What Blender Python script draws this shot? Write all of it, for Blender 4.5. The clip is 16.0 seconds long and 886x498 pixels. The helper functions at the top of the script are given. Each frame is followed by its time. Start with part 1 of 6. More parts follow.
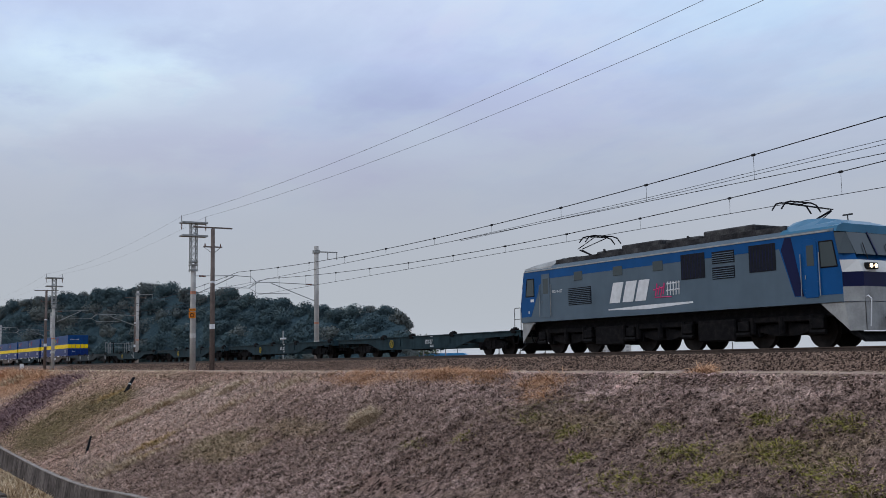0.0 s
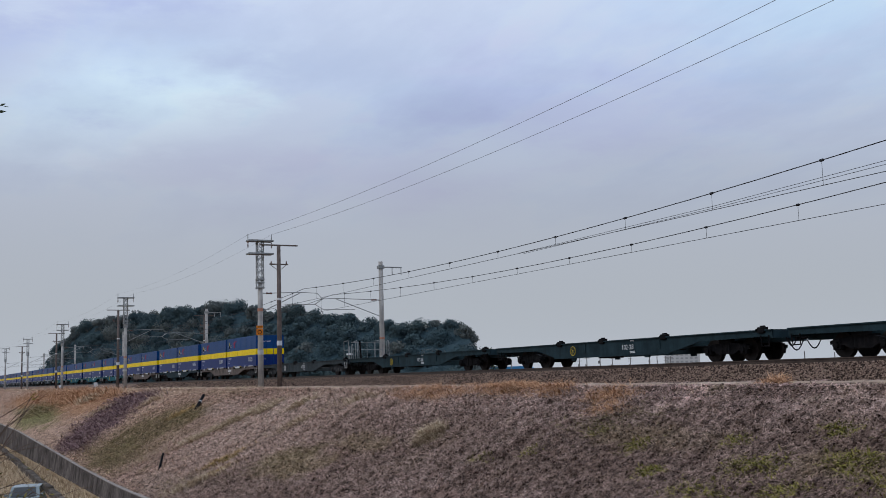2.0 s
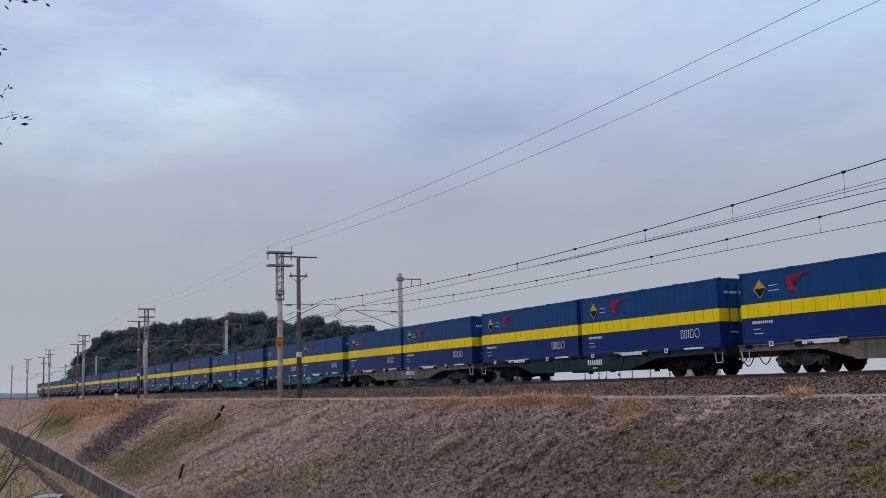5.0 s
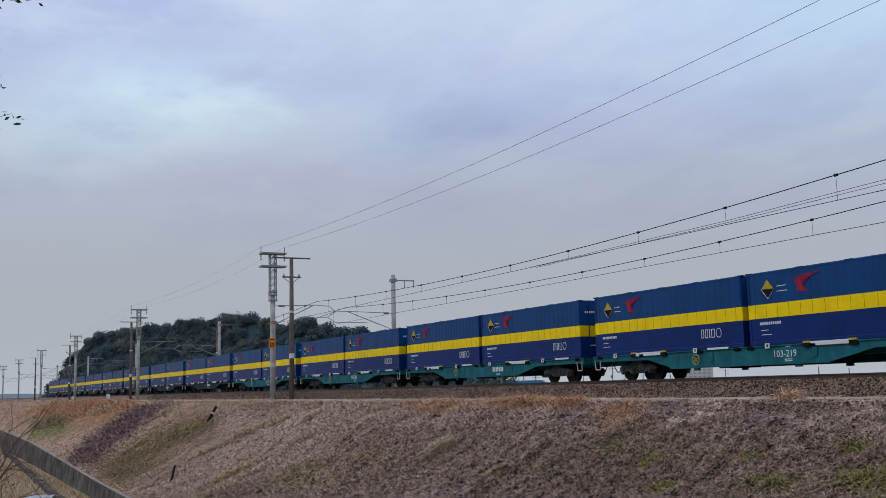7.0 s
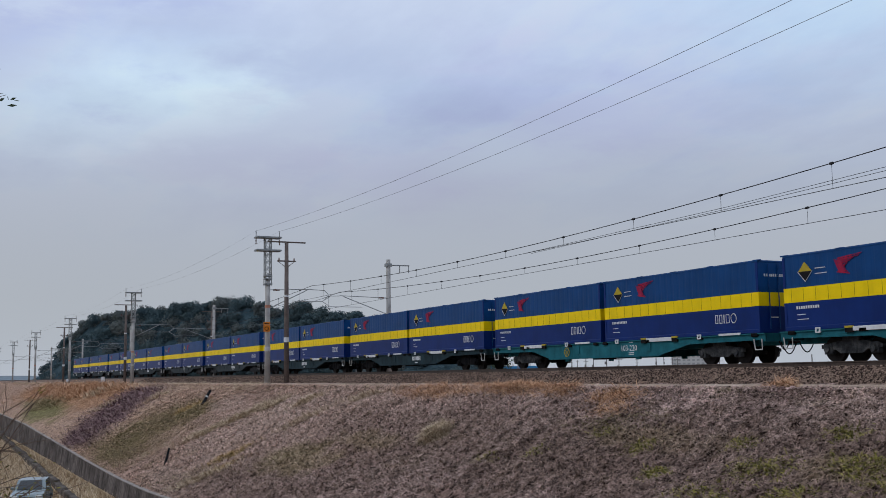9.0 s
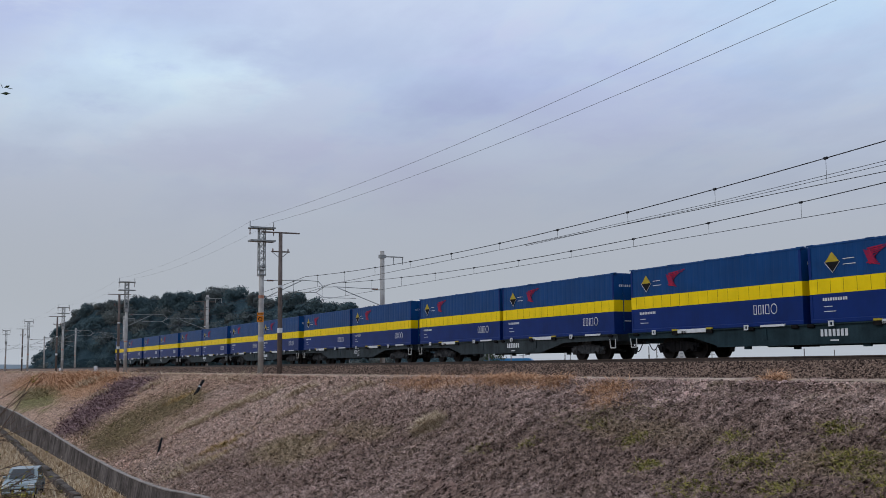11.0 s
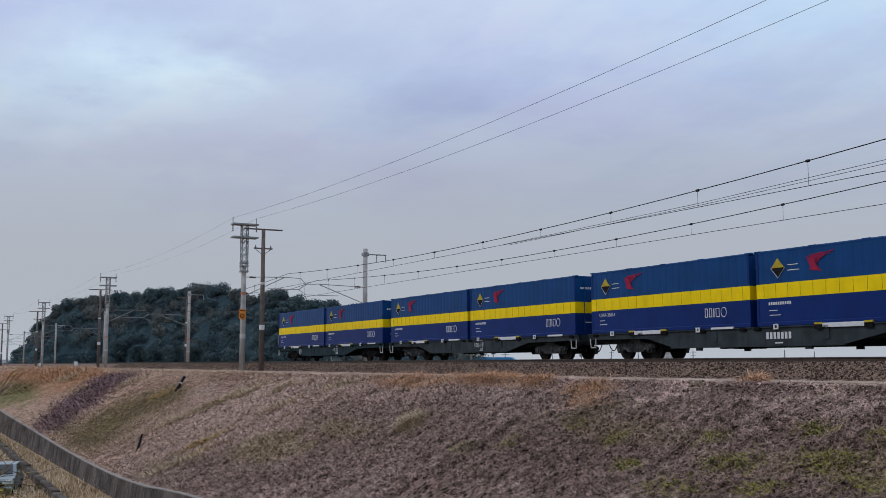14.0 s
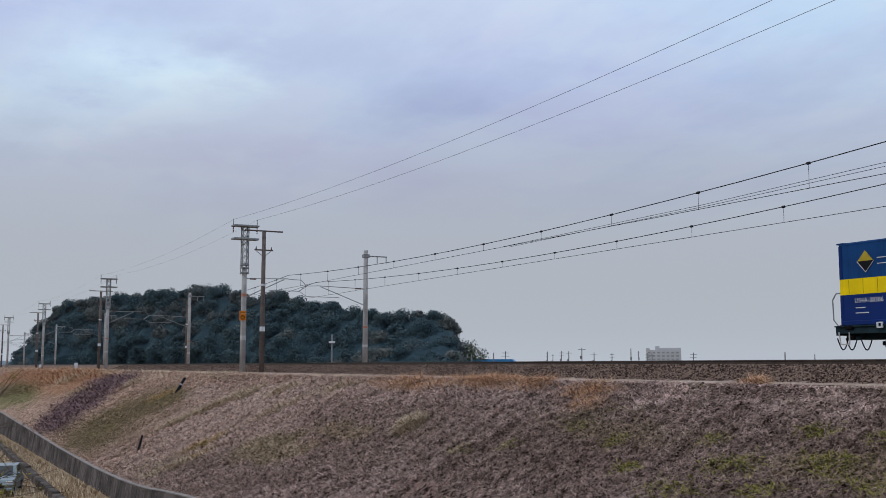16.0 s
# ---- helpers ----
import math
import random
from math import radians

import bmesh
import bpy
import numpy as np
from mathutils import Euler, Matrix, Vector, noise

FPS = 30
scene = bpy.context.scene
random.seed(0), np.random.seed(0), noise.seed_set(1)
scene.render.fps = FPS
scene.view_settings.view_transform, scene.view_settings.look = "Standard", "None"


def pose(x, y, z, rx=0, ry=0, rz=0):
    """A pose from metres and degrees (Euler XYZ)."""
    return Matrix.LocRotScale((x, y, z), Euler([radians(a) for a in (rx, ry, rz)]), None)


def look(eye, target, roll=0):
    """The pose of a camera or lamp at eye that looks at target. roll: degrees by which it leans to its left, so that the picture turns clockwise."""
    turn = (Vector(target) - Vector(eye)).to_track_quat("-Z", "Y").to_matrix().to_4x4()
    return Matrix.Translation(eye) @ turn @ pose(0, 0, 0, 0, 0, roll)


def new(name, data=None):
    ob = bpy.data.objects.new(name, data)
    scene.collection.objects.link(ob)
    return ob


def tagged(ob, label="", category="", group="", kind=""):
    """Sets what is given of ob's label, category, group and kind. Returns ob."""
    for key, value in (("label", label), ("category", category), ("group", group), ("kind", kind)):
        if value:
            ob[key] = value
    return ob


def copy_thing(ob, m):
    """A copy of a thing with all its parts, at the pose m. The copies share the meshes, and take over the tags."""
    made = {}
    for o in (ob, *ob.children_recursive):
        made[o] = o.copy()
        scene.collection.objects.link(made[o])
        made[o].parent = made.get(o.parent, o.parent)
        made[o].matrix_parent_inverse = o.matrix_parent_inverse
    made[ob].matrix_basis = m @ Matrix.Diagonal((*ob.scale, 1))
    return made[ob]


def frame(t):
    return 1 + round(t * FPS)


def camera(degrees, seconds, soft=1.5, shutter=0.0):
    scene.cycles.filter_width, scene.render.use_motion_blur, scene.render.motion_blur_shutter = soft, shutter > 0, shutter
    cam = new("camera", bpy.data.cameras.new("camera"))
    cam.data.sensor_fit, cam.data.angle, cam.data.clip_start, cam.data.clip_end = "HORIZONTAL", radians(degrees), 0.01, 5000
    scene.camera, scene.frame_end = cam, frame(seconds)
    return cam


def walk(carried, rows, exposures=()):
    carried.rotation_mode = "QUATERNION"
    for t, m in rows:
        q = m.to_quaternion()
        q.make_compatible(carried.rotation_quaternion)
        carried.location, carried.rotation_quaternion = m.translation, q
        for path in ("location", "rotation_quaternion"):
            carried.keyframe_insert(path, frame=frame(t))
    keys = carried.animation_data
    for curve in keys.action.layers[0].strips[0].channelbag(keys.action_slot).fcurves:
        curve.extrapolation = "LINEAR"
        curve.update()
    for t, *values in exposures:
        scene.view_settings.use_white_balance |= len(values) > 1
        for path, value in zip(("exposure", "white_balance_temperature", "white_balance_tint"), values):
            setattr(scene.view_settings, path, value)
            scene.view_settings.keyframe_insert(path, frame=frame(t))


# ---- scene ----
cam = camera(45.71, 16.0, soft=0.6)
EYE = 6.9          # height of the eye over the field
RAIL = EYE + 0.19  # top of rail
Y_NEAR, Y_FAR = 24.1, 28.04   # centre lines of the two tracks
HEADING = [
    (0.0, 59.6, 6.03, 0.9), (0.5, 60.03, 6.38, 1.17), (1.0, 61.1, 6.57, 1.43), (1.5, 62.24, 6.7, 1.6),
    (2.0, 63.17, 6.85, 1.62), (2.5, 63.81, 6.98, 1.67), (3.0, 64.16, 7.05, 1.64), (3.5, 64.31, 7.13, 1.66),
    (4.0, 64.34, 7.26, 1.55), (6.5, 63.91, 7.67, 1.32), (7.0, 63.82, 7.6, 1.29), (7.5, 63.73, 7.43, 1.23),
    (8.0, 63.65, 7.23, 1.12), (8.5, 63.57, 7.02, 0.99), (9.0, 63.51, 6.79, 0.89), (9.5, 63.43, 6.54, 0.72),
    (12.0, 62.92, 6.31, 0.32), (12.5, 62.71, 6.29, 0.22), (13.0, 62.5, 6.28, 0.14), (13.5, 62.31, 6.27, 0.06),
    (14.0, 62.17, 6.25, 0.03), (14.5, 62.09, 6.24, 0.03), (15.0, 62.09, 6.24, 0.03), (15.5, 62.14, 6.29, 0.03),
    (16.0, 62.19, 6.35, -0.05)]
walk(cam, [(t, pose(0, 0, EYE, 90 + pitch, roll, yaw)) for t, yaw, pitch, roll in HEADING],
     exposures=[(0.0, 0.10), (1.5, 0.05), (3.5, -0.05), (7.0, -0.02), (12.0, 0.02), (16.0, 0.03)])

# ---- world, sun ----
SUN_ELEV, SUN_TURN = 42.0, 200.0   # degrees; turn counted clockwise from +y


# cloud masses: bearing from -x towards +y, height, half widths across and up (degrees), tint
CLOUDS = [(9.5, 15.0, 8.5, 4.0, (1.22, 1.28, 1.15)), (12.0, 12.0, 8.0, 2.0, (0.93, 0.91, 0.95)), (3.0, 17.0, 6.0, 3.0, (0.85, 0.84, 0.93)), (6.5, 20.5, 10.0, 3.4, (0.80, 0.79, 0.93)), (24.0, 20.0, 10.0, 4.2, (1.05, 1.03, 1.0)),
          (36.0, 14.5, 12.0, 3.6, (0.93, 0.90, 0.97)), (47.0, 17.5, 9.0, 4.5, (0.99, 1.08, 1.06)), (22.0, 11.0, 12.0, 2.6, (0.96, 0.93, 0.98)),
          (60.0, 30.0, 20.0, 8.0, (1.08, 1.08, 1.04)), (-25.0, 25.0, 20.0, 8.0, (1.06, 1.07, 1.03))]


def make_world():
    world = bpy.data.worlds.new("overcast_sky")
    scene.world = world
    world.use_nodes = True
    nt = world.node_tree
    nt.nodes.clear()
    n, l = nt.nodes.new, nt.links.new
    out, bg = n("ShaderNodeOutputWorld"), n("ShaderNodeBackground")
    sky = n("ShaderNodeTexSky")
    sky.sky_type, sky.sun_disc = "NISHITA", False
    sky.sun_elevation, sky.sun_rotation = radians(SUN_ELEV), radians(SUN_TURN)
    sky.air_density, sky.dust_density = 1.0, 2.0
    tc = n("ShaderNodeTexCoord")
    sep = n("ShaderNodeSeparateXYZ")
    l(tc.outputs["Generated"], sep.inputs[0])
    # the cloud deck is a flat layer: divide the direction by its height
    up = n("ShaderNodeMath"); up.operation = "MAXIMUM"; up.inputs[1].default_value = 0.0
    l(sep.outputs["Z"], up.inputs[0])
    lift = n("ShaderNodeMath"); lift.operation = "ADD"; lift.inputs[1].default_value = 0.16
    l(up.outputs[0], lift.inputs[0])
    flat = n("ShaderNodeVectorMath"); flat.operation = "DIVIDE"
    comb = n("ShaderNodeCombineXYZ")
    l(tc.outputs["Generated"], flat.inputs[0])
    for i in range(3):
        l(lift.outputs[0], comb.inputs[i])
    l(comb.outputs[0], flat.inputs[1])

    def clouds(scale, detail, rough, seed, stretch=(1, 1, 1)):
        mp = n("ShaderNodeMapping")
        mp.inputs["Location"].default_value = (seed, seed * 0.7, 0)
        mp.inputs["Scale"].default_value = stretch
        l(flat.outputs[0], mp.inputs["Vector"])
        tex = n("ShaderNodeTexNoise")
        tex.inputs["Scale"].default_value = scale
        tex.inputs["Detail"].default_value = detail
        tex.inputs["Roughness"].default_value = rough
        l(mp.outputs[0], tex.inputs["Vector"])
        return tex.outputs["Fac"]

    def ramp(fac, stops):
        r = n("ShaderNodeValToRGB")
        r.color_ramp.interpolation = "B_SPLINE"
        while len(r.color_ramp.elements) < len(stops):
            r.color_ramp.elements.new(0.5)
        for e, (p, c) in zip(r.color_ramp.elements, stops):
            e.position, e.color = p, (*c, 1)
        l(fac, r.inputs[0])
        return r.outputs[0]

    def mix(kind, fac, a, b):
        m = n("ShaderNodeMix")
        m.data_type, m.blend_type = "RGBA", kind
        if isinstance(fac, float):
            m.inputs[0].default_value = fac
        else:
            l(fac, m.inputs[0])
        l(a, m.inputs[6]), l(b, m.inputs[7])
        return m.outputs[2]

    height = ramp(up.outputs[0], [(0.0, (0.445, 0.490, 0.560)), (0.035, (0.405, 0.440, 0.492)), (0.09, (0.392, 0.424, 0.476)), (0.16, (0.412, 0.45, 0.535)), (0.22, (0.46, 0.52, 0.65)),
                                  (0.28, (0.51, 0.60, 0.78)), (0.36, (0.57, 0.66, 0.84)), (1.0, (0.72, 0.78, 0.90))])
    broad = ramp(clouds(0.55, 3.0, 0.5, 3.1), [(0.34, (0.84, 0.85, 0.88)), (0.5, (0.98, 1.0, 1.02)), (0.66, (1.24, 1.26, 1.20))])
    fine = ramp(clouds(1.15, 7.0, 0.56, 8.4, (1, 1.7, 1)), [(0.34, (0.84, 0.86, 0.92)), (0.5, (0.98, 1.0, 1.03)), (0.68, (1.20, 1.22, 1.15))])
    # the deck is even near the horizon and broken up higher
    even = n("ShaderNodeMapRange")
    even.inputs["From Min"].default_value, even.inputs["From Max"].default_value = 0.10, 0.24
    l(up.outputs[0], even.inputs["Value"])
    deck = mix("MULTIPLY", even.outputs[0], mix("MULTIPLY", even.outputs[0], height, broad), fine)
    # single cloud masses: direction, spread across and up, tint
    wob = n("ShaderNodeTexNoise")
    wob.inputs["Scale"].default_value, wob.inputs["Detail"].default_value, wob.inputs["Roughness"].default_value = 6.0, 8.0, 0.62
    mpw = n("ShaderNodeMapping")
    mpw.inputs["Scale"].default_value, mpw.inputs["Rotation"].default_value = (1, 1, 3.4), (0.25, 0.2, 0)
    l(tc.outputs["Generated"], mpw.inputs["Vector"])
    l(mpw.outputs[0], wob.inputs["Vector"])
    for bearing, rise, across, tall, tint in CLOUDS:
        c = Vector((-math.cos(radians(bearing)) * math.cos(radians(rise)), math.sin(radians(bearing)) * math.cos(radians(rise)), math.sin(radians(rise))))
        off = n("ShaderNodeVectorMath"); off.operation = "SUBTRACT"; off.inputs[1].default_value = c
        l(tc.outputs["Generated"], off.inputs[0])
        squash = n("ShaderNodeVectorMath"); squash.operation = "MULTIPLY"
        squash.inputs[1].default_value = (1 / radians(across), 1 / radians(across), 1 / radians(tall))
        l(off.outputs[0], squash.inputs[0])
        far = n("ShaderNodeVectorMath"); far.operation = "LENGTH"
        l(squash.outputs[0], far.inputs[0])
        ragged = n("ShaderNodeMath"); ragged.operation = "MULTIPLY_ADD"; ragged.inputs[1].default_value = 3.4
        l(wob.outputs["Fac"], ragged.inputs[0]); l(far.outputs["Value"], ragged.inputs[2])
        mask = n("ShaderNodeMapRange"); mask.interpolation_type = "SMOOTHSTEP"
        for key, v in (("From Min", 2.95), ("From Max", 1.6), ("To Min", 0.0), ("To Max", 1.0)):
            mask.inputs[key].default_value = v
        l(ragged.outputs[0], mask.inputs["Value"])
        paint = n("ShaderNodeRGB"); paint.outputs[0].default_value = (*tint, 1)
        deck = mix("MULTIPLY", mask.outputs[0], deck, paint.outputs[0])
    # a little of the clear sky shows through the thin deck
    thin = n("ShaderNodeVectorMath"); thin.operation = "SCALE"; thin.inputs["Scale"].default_value = 0.05
    l(sky.outputs[0], thin.inputs[0])
    l(mix("MIX", 0.08, deck, thin.outputs[0]), bg.inputs["Color"])
    bg.inputs["Strength"].default_value = 1.10
    l(bg.outputs[0], out.inputs["Surface"])


make_world()
sun = new("sun", bpy.data.lights.new("sun", "SUN"))
sun.data.energy, sun.data.angle, sun.data.color = 0.7, radians(25), (1.0, 0.95, 0.9)
a, e = radians(SUN_TURN), radians(SUN_ELEV)
sun.matrix_basis = look((0, 0, 60), Vector((0, 0, 60)) - Vector((math.sin(a) * math.cos(e), math.cos(a) * math.cos(e), math.sin(e))))


# ---- materials ----
def material(name, stops, rough=0.7, metal=0.0, scale=4.0, detail=4.0, fine=0.0, bump=0.0, bump_scale=30.0,
             stretch=(1, 1, 1), island=0.0, per_object=0.0, streak=0.0, coords="Object"):
    """A surface: stops are colours run through by noise of the given scale; fine adds small grain; streak adds
    dirt that runs down."""
    m = bpy.data.materials.new(name)
    m.use_nodes = True
    nt = m.node_tree
    n, l = nt.nodes.new, nt.links.new
    b = nt.nodes["Principled BSDF"]
    b.inputs["Roughness"].default_value, b.inputs["Metallic"].default_value = rough, metal
    b.inputs["Specular IOR Level"].default_value = 0.5 if rough < 0.3 else 0.14 if rough < 0.55 else 0.08
    tc, mp = n("ShaderNodeTexCoord"), n("ShaderNodeMapping")
    mp.inputs["Scale"].default_value = stretch
    l(tc.outputs[coords], mp.inputs["Vector"])

    def noise_tex(s, d=3.0, vec=None):
        t = n("ShaderNodeTexNoise")
        t.inputs["Scale"].default_value, t.inputs["Detail"].default_value = s, d
        l(vec or mp.outputs[0], t.inputs["Vector"])
        return t.outputs["Fac"]

    fac = noise_tex(scale, detail)
    extra = [(fine, noise_tex(scale * 9, 2.0))] if fine else []
    if island:
        extra.append((island, n("ShaderNodeNewGeometry").outputs["Random Per Island"]))
    if per_object:
        extra.append((per_object, n("ShaderNodeObjectInfo").outputs["Random"]))
    if streak:
        mp2 = n("ShaderNodeMapping")
        mp2.inputs["Scale"].default_value = (1, 1, 0.06)
        l(tc.outputs[coords], mp2.inputs["Vector"])
        extra.append((streak, noise_tex(6.0, 4.0, mp2.outputs[0])))
    for weight, src in extra:
        ma = n("ShaderNodeMath"); ma.operation = "MULTIPLY_ADD"
        off = n("ShaderNodeMath"); off.operation = "SUBTRACT"; off.inputs[1].default_value = 0.5
        l(src, off.inputs[0])
        l(off.outputs[0], ma.inputs[0]); ma.inputs[1].default_value = weight
        l(fac, ma.inputs[2])
        fac = ma.outputs[0]
    r = n("ShaderNodeValToRGB")
    lo, hi = 0.25, 0.75
    while len(r.color_ramp.elements) < len(stops):
        r.color_ramp.elements.new(0.5)
    for i, (e, c) in enumerate(zip(r.color_ramp.elements, stops)):
        e.position = lo + (hi - lo) * i / max(1, len(stops) - 1)
        e.color = (*c, 1)
    l(fac, r.inputs[0])
    l(r.outputs[0], b.inputs["Base Color"])
    if bump:
        bp = n("ShaderNodeBump")
        bp.inputs["Strength"].default_value, bp.inputs["Distance"].default_value = bump, 0.02 if bump_scale > 3 else 0.5
        l(noise_tex(bump_scale, 4.0), bp.inputs["Height"])
        l(bp.outputs[0], b.inputs["Normal"])
    return m


def shades(c, k=0.25):
    return [tuple(v * (1 - k) for v in c), c, tuple(min(1, v * (1 + k)) for v in c)]


M = {}
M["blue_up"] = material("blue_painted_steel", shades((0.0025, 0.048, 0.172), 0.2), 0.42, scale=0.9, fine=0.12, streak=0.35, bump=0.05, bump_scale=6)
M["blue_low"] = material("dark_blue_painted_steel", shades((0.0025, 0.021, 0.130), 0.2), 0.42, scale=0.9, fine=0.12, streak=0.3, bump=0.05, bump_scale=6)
M["yellow"] = material("yellow_painted_steel", shades((0.86, 0.62, 0.0), 0.10), 0.45, scale=1.5, fine=0.2, streak=0.4)
M["yellow_dull"] = material("dull_yellow_paint", shades((0.42, 0.32, 0.03), 0.2), 0.5, scale=6)
M["seam"] = material("dark_seam_rubber", shades((0.30, 0.22, 0.01), 0.2), 0.7, scale=8)
M["white"] = material("white_paint", shades((0.62, 0.64, 0.66), 0.12), 0.5, scale=5, fine=0.2)
M["red"] = material("red_paint", [(0.03, 0.026, 0.12), (0.26, 0.012, 0.05), (0.48, 0.012, 0.05)], 0.5, scale=3.5, fine=0.6)
M["pink"] = material("pink_paint", shades((0.62, 0.06, 0.20), 0.15), 0.5, scale=6)
M["black"] = material("black_rubber", shades((0.012, 0.012, 0.014), 0.3), 0.7, scale=10)
M["deck_dark"] = material("dark_grey_green_painted_steel", shades((0.016, 0.033, 0.041), 0.35), 0.6, scale=1.6, fine=0.3, streak=0.5, bump=0.1)
M["deck_grey"] = material("grey_painted_steel", shades((0.034, 0.044, 0.049), 0.35), 0.6, scale=1.6, fine=0.3, streak=0.5, bump=0.1)
M["deck_teal"] = material("teal_painted_steel", shades((0.014, 0.115, 0.145), 0.3), 0.55, scale=1.6, fine=0.3, streak=0.5, bump=0.1)
M["deck_rust"] = material("weathered_brown_grey_steel", shades((0.135, 0.112, 0.10), 0.4), 0.75, scale=1.6, fine=0.4, streak=0.6, bump=0.15)
M["under"] = material("oily_running_gear_steel", [(0.002, 0.002, 0.003), (0.006, 0.006, 0.007), (0.016, 0.014, 0.014)], 0.7, scale=5, fine=0.4, bump=0.2)
M["bogie"] = material("dusty_grey_bogie_steel", [(0.014, 0.015, 0.017), (0.044, 0.047, 0.050), (0.105, 0.104, 0.102)], 0.75, scale=4, fine=0.4, bump=0.2)
M["wheel"] = material("worn_wheel_steel", shades((0.022, 0.019, 0.018), 0.4), 0.6, 0.3, scale=6)
M["loco_grey"] = material("light_grey_loco_paint", shades((0.085, 0.122, 0.158), 0.12), 0.38, scale=1.1, fine=0.1, streak=0.3)
M["loco_blue"] = material("blue_loco_paint", shades((0.002, 0.066, 0.215), 0.15), 0.35, scale=1.1, fine=0.1, streak=0.2)
M["loco_navy"] = material("navy_loco_paint", shades((0.005, 0.008, 0.045), 0.2), 0.35, scale=1.1)
M["loco_white"] = material("cream_white_loco_paint", shades((0.60, 0.60, 0.58), 0.1), 0.4, scale=2, fine=0.2)
M["loco_roof"] = material("sooty_grey_roof", [(0.016, 0.016, 0.018), (0.042, 0.042, 0.045), (0.09, 0.09, 0.09)], 0.8, scale=2, fine=0.5)
M["loco_skirt"] = material("dusty_grey_skirt", shades((0.30, 0.31, 0.31), 0.25), 0.6, scale=2, fine=0.3, streak=0.4)
M["glass"] = material("tinted_cab_glass", shades((0.03, 0.045, 0.05), 0.1), 0.05, scale=1)
# blue cab roof, made paler to put the sky's reflection into its colour
M["loco_roof_blue"] = material("sky_lit_blue_roof", shades((0.045, 0.16, 0.27), 0.15), 0.3, scale=1.1, streak=0.2)
M["filter"] = material("dark_filter_mesh", shades((0.012, 0.014, 0.020), 0.3), 0.6, scale=12, fine=0.4)
M["rail"] = material("rail_steel", shades((0.085, 0.065, 0.055), 0.3), 0.5, 0.7, scale=5)
M["sleeper"] = material("concrete_sleeper", shades((0.24, 0.22, 0.20), 0.25), 0.9, scale=6, per_object=0.4, bump=0.2)
M["ballast"] = material("rusty_ballast", [(0.034, 0.024, 0.020), (0.120, 0.080, 0.062), (0.29, 0.205, 0.160)], 0.95, scale=24, fine=0.5, island=0.9, bump=0.5, bump_scale=18, coords="Object")
M["concrete"] = material("weathered_pole_concrete", shades((0.36, 0.35, 0.335), 0.22), 0.9, scale=1.4, fine=0.3, streak=0.4, bump=0.15)
M["lattice"] = material("galvanised_steel", shades((0.27, 0.285, 0.29), 0.2), 0.55, 0.4, scale=5)
M["brown_pole"] = material("brown_stained_pole", shades((0.135, 0.110, 0.100), 0.3), 0.85, scale=3, fine=0.3, streak=0.4)
M["wire"] = material("dark_copper_wire", shades((0.035, 0.036, 0.040), 0.2), 0.6, 0.5, scale=1)
M["feeder"] = material("weathered_aluminium_wire", shades((0.16, 0.165, 0.18), 0.2), 0.6, 0.3, scale=1)
M["insulator"] = material("brown_porcelain", shades((0.12, 0.05, 0.035), 0.2), 0.25, scale=4)
M["faded_red"] = material("faded_red_band", shades((0.42, 0.20, 0.14), 0.15), 0.7, scale=5)
M["faded_white"] = material("weathered_white_band", shades((0.50, 0.50, 0.49), 0.12), 0.7, scale=5)
M["orange"] = material("orange_sign_paint", shades((0.62, 0.20, 0.02), 0.12), 0.5, scale=6)
M["wall"] = material("damp_stained_concrete", [(0.034, 0.028, 0.026), (0.090, 0.076, 0.070), (0.165, 0.142, 0.130)], 0.95, scale=0.7, fine=0.35, streak=0.8, bump=0.3, bump_scale=10)
M["coping"] = material("pale_wall_coping", shades((0.27, 0.245, 0.225), 0.25), 0.9, scale=1.5, fine=0.4)
M["stone"] = material("dark_kerb_stone", shades((0.10, 0.085, 0.075), 0.4), 0.95, scale=3, fine=0.4, per_object=0.5, bump=0.4)
M["path"] = material("trodden_pale_earth", [(0.17, 0.12, 0.09), (0.31, 0.235, 0.185), (0.42, 0.34, 0.275)], 0.95, scale=0.5, fine=0.4, bump=0.3, bump_scale=12)
M["bark"] = material("grey_brown_bark", shades((0.11, 0.078, 0.062), 0.35), 0.9, scale=8, bump=0.3)
M["twig_leaf"] = material("dull_green_leaves", shades((0.05, 0.075, 0.045), 0.4), 0.7, scale=6, island=0.6)
# distance haze is put into both leaf colours as a lighter, bluer tint
M["woods"] = material("hazed_evergreen_leaves", [(0.038, 0.066, 0.078), (0.062, 0.098, 0.110), (0.092, 0.128, 0.130)], 0.8, scale=0.10, detail=3, fine=0.1, island=0.12)
M["woods_olive"] = material("hazed_olive_brown_leaves", [(0.072, 0.092, 0.098), (0.115, 0.134, 0.132), (0.170, 0.180, 0.162)], 0.8, scale=0.10, detail=3, fine=0.1, island=0.12)
# core sheet behind the crowns, with the shade between them in its colour
M["woods_mass"] = material("shaded_crown_core", [(0.016, 0.034, 0.044), (0.030, 0.056, 0.070), (0.050, 0.080, 0.090)], 0.85, scale=0.15, detail=6, fine=0.35, bump=1.0, bump_scale=1.6)
M["car_body"] = material("silver_blue_car_paint", shades((0.22, 0.265, 0.275), 0.06), 0.25, 0.5, scale=2)
M["car_glass"] = material("dark_windscreen", shades((0.02, 0.025, 0.03), 0.1), 0.05, scale=2)
M["lamp_glass"] = material("clear_lamp_glass", shades((0.55, 0.55, 0.52), 0.1), 0.1, scale=2)
M["far_roof"] = material("blue_sheet_roof", shades((0.04, 0.20, 0.42), 0.15), 0.5, scale=0.6)
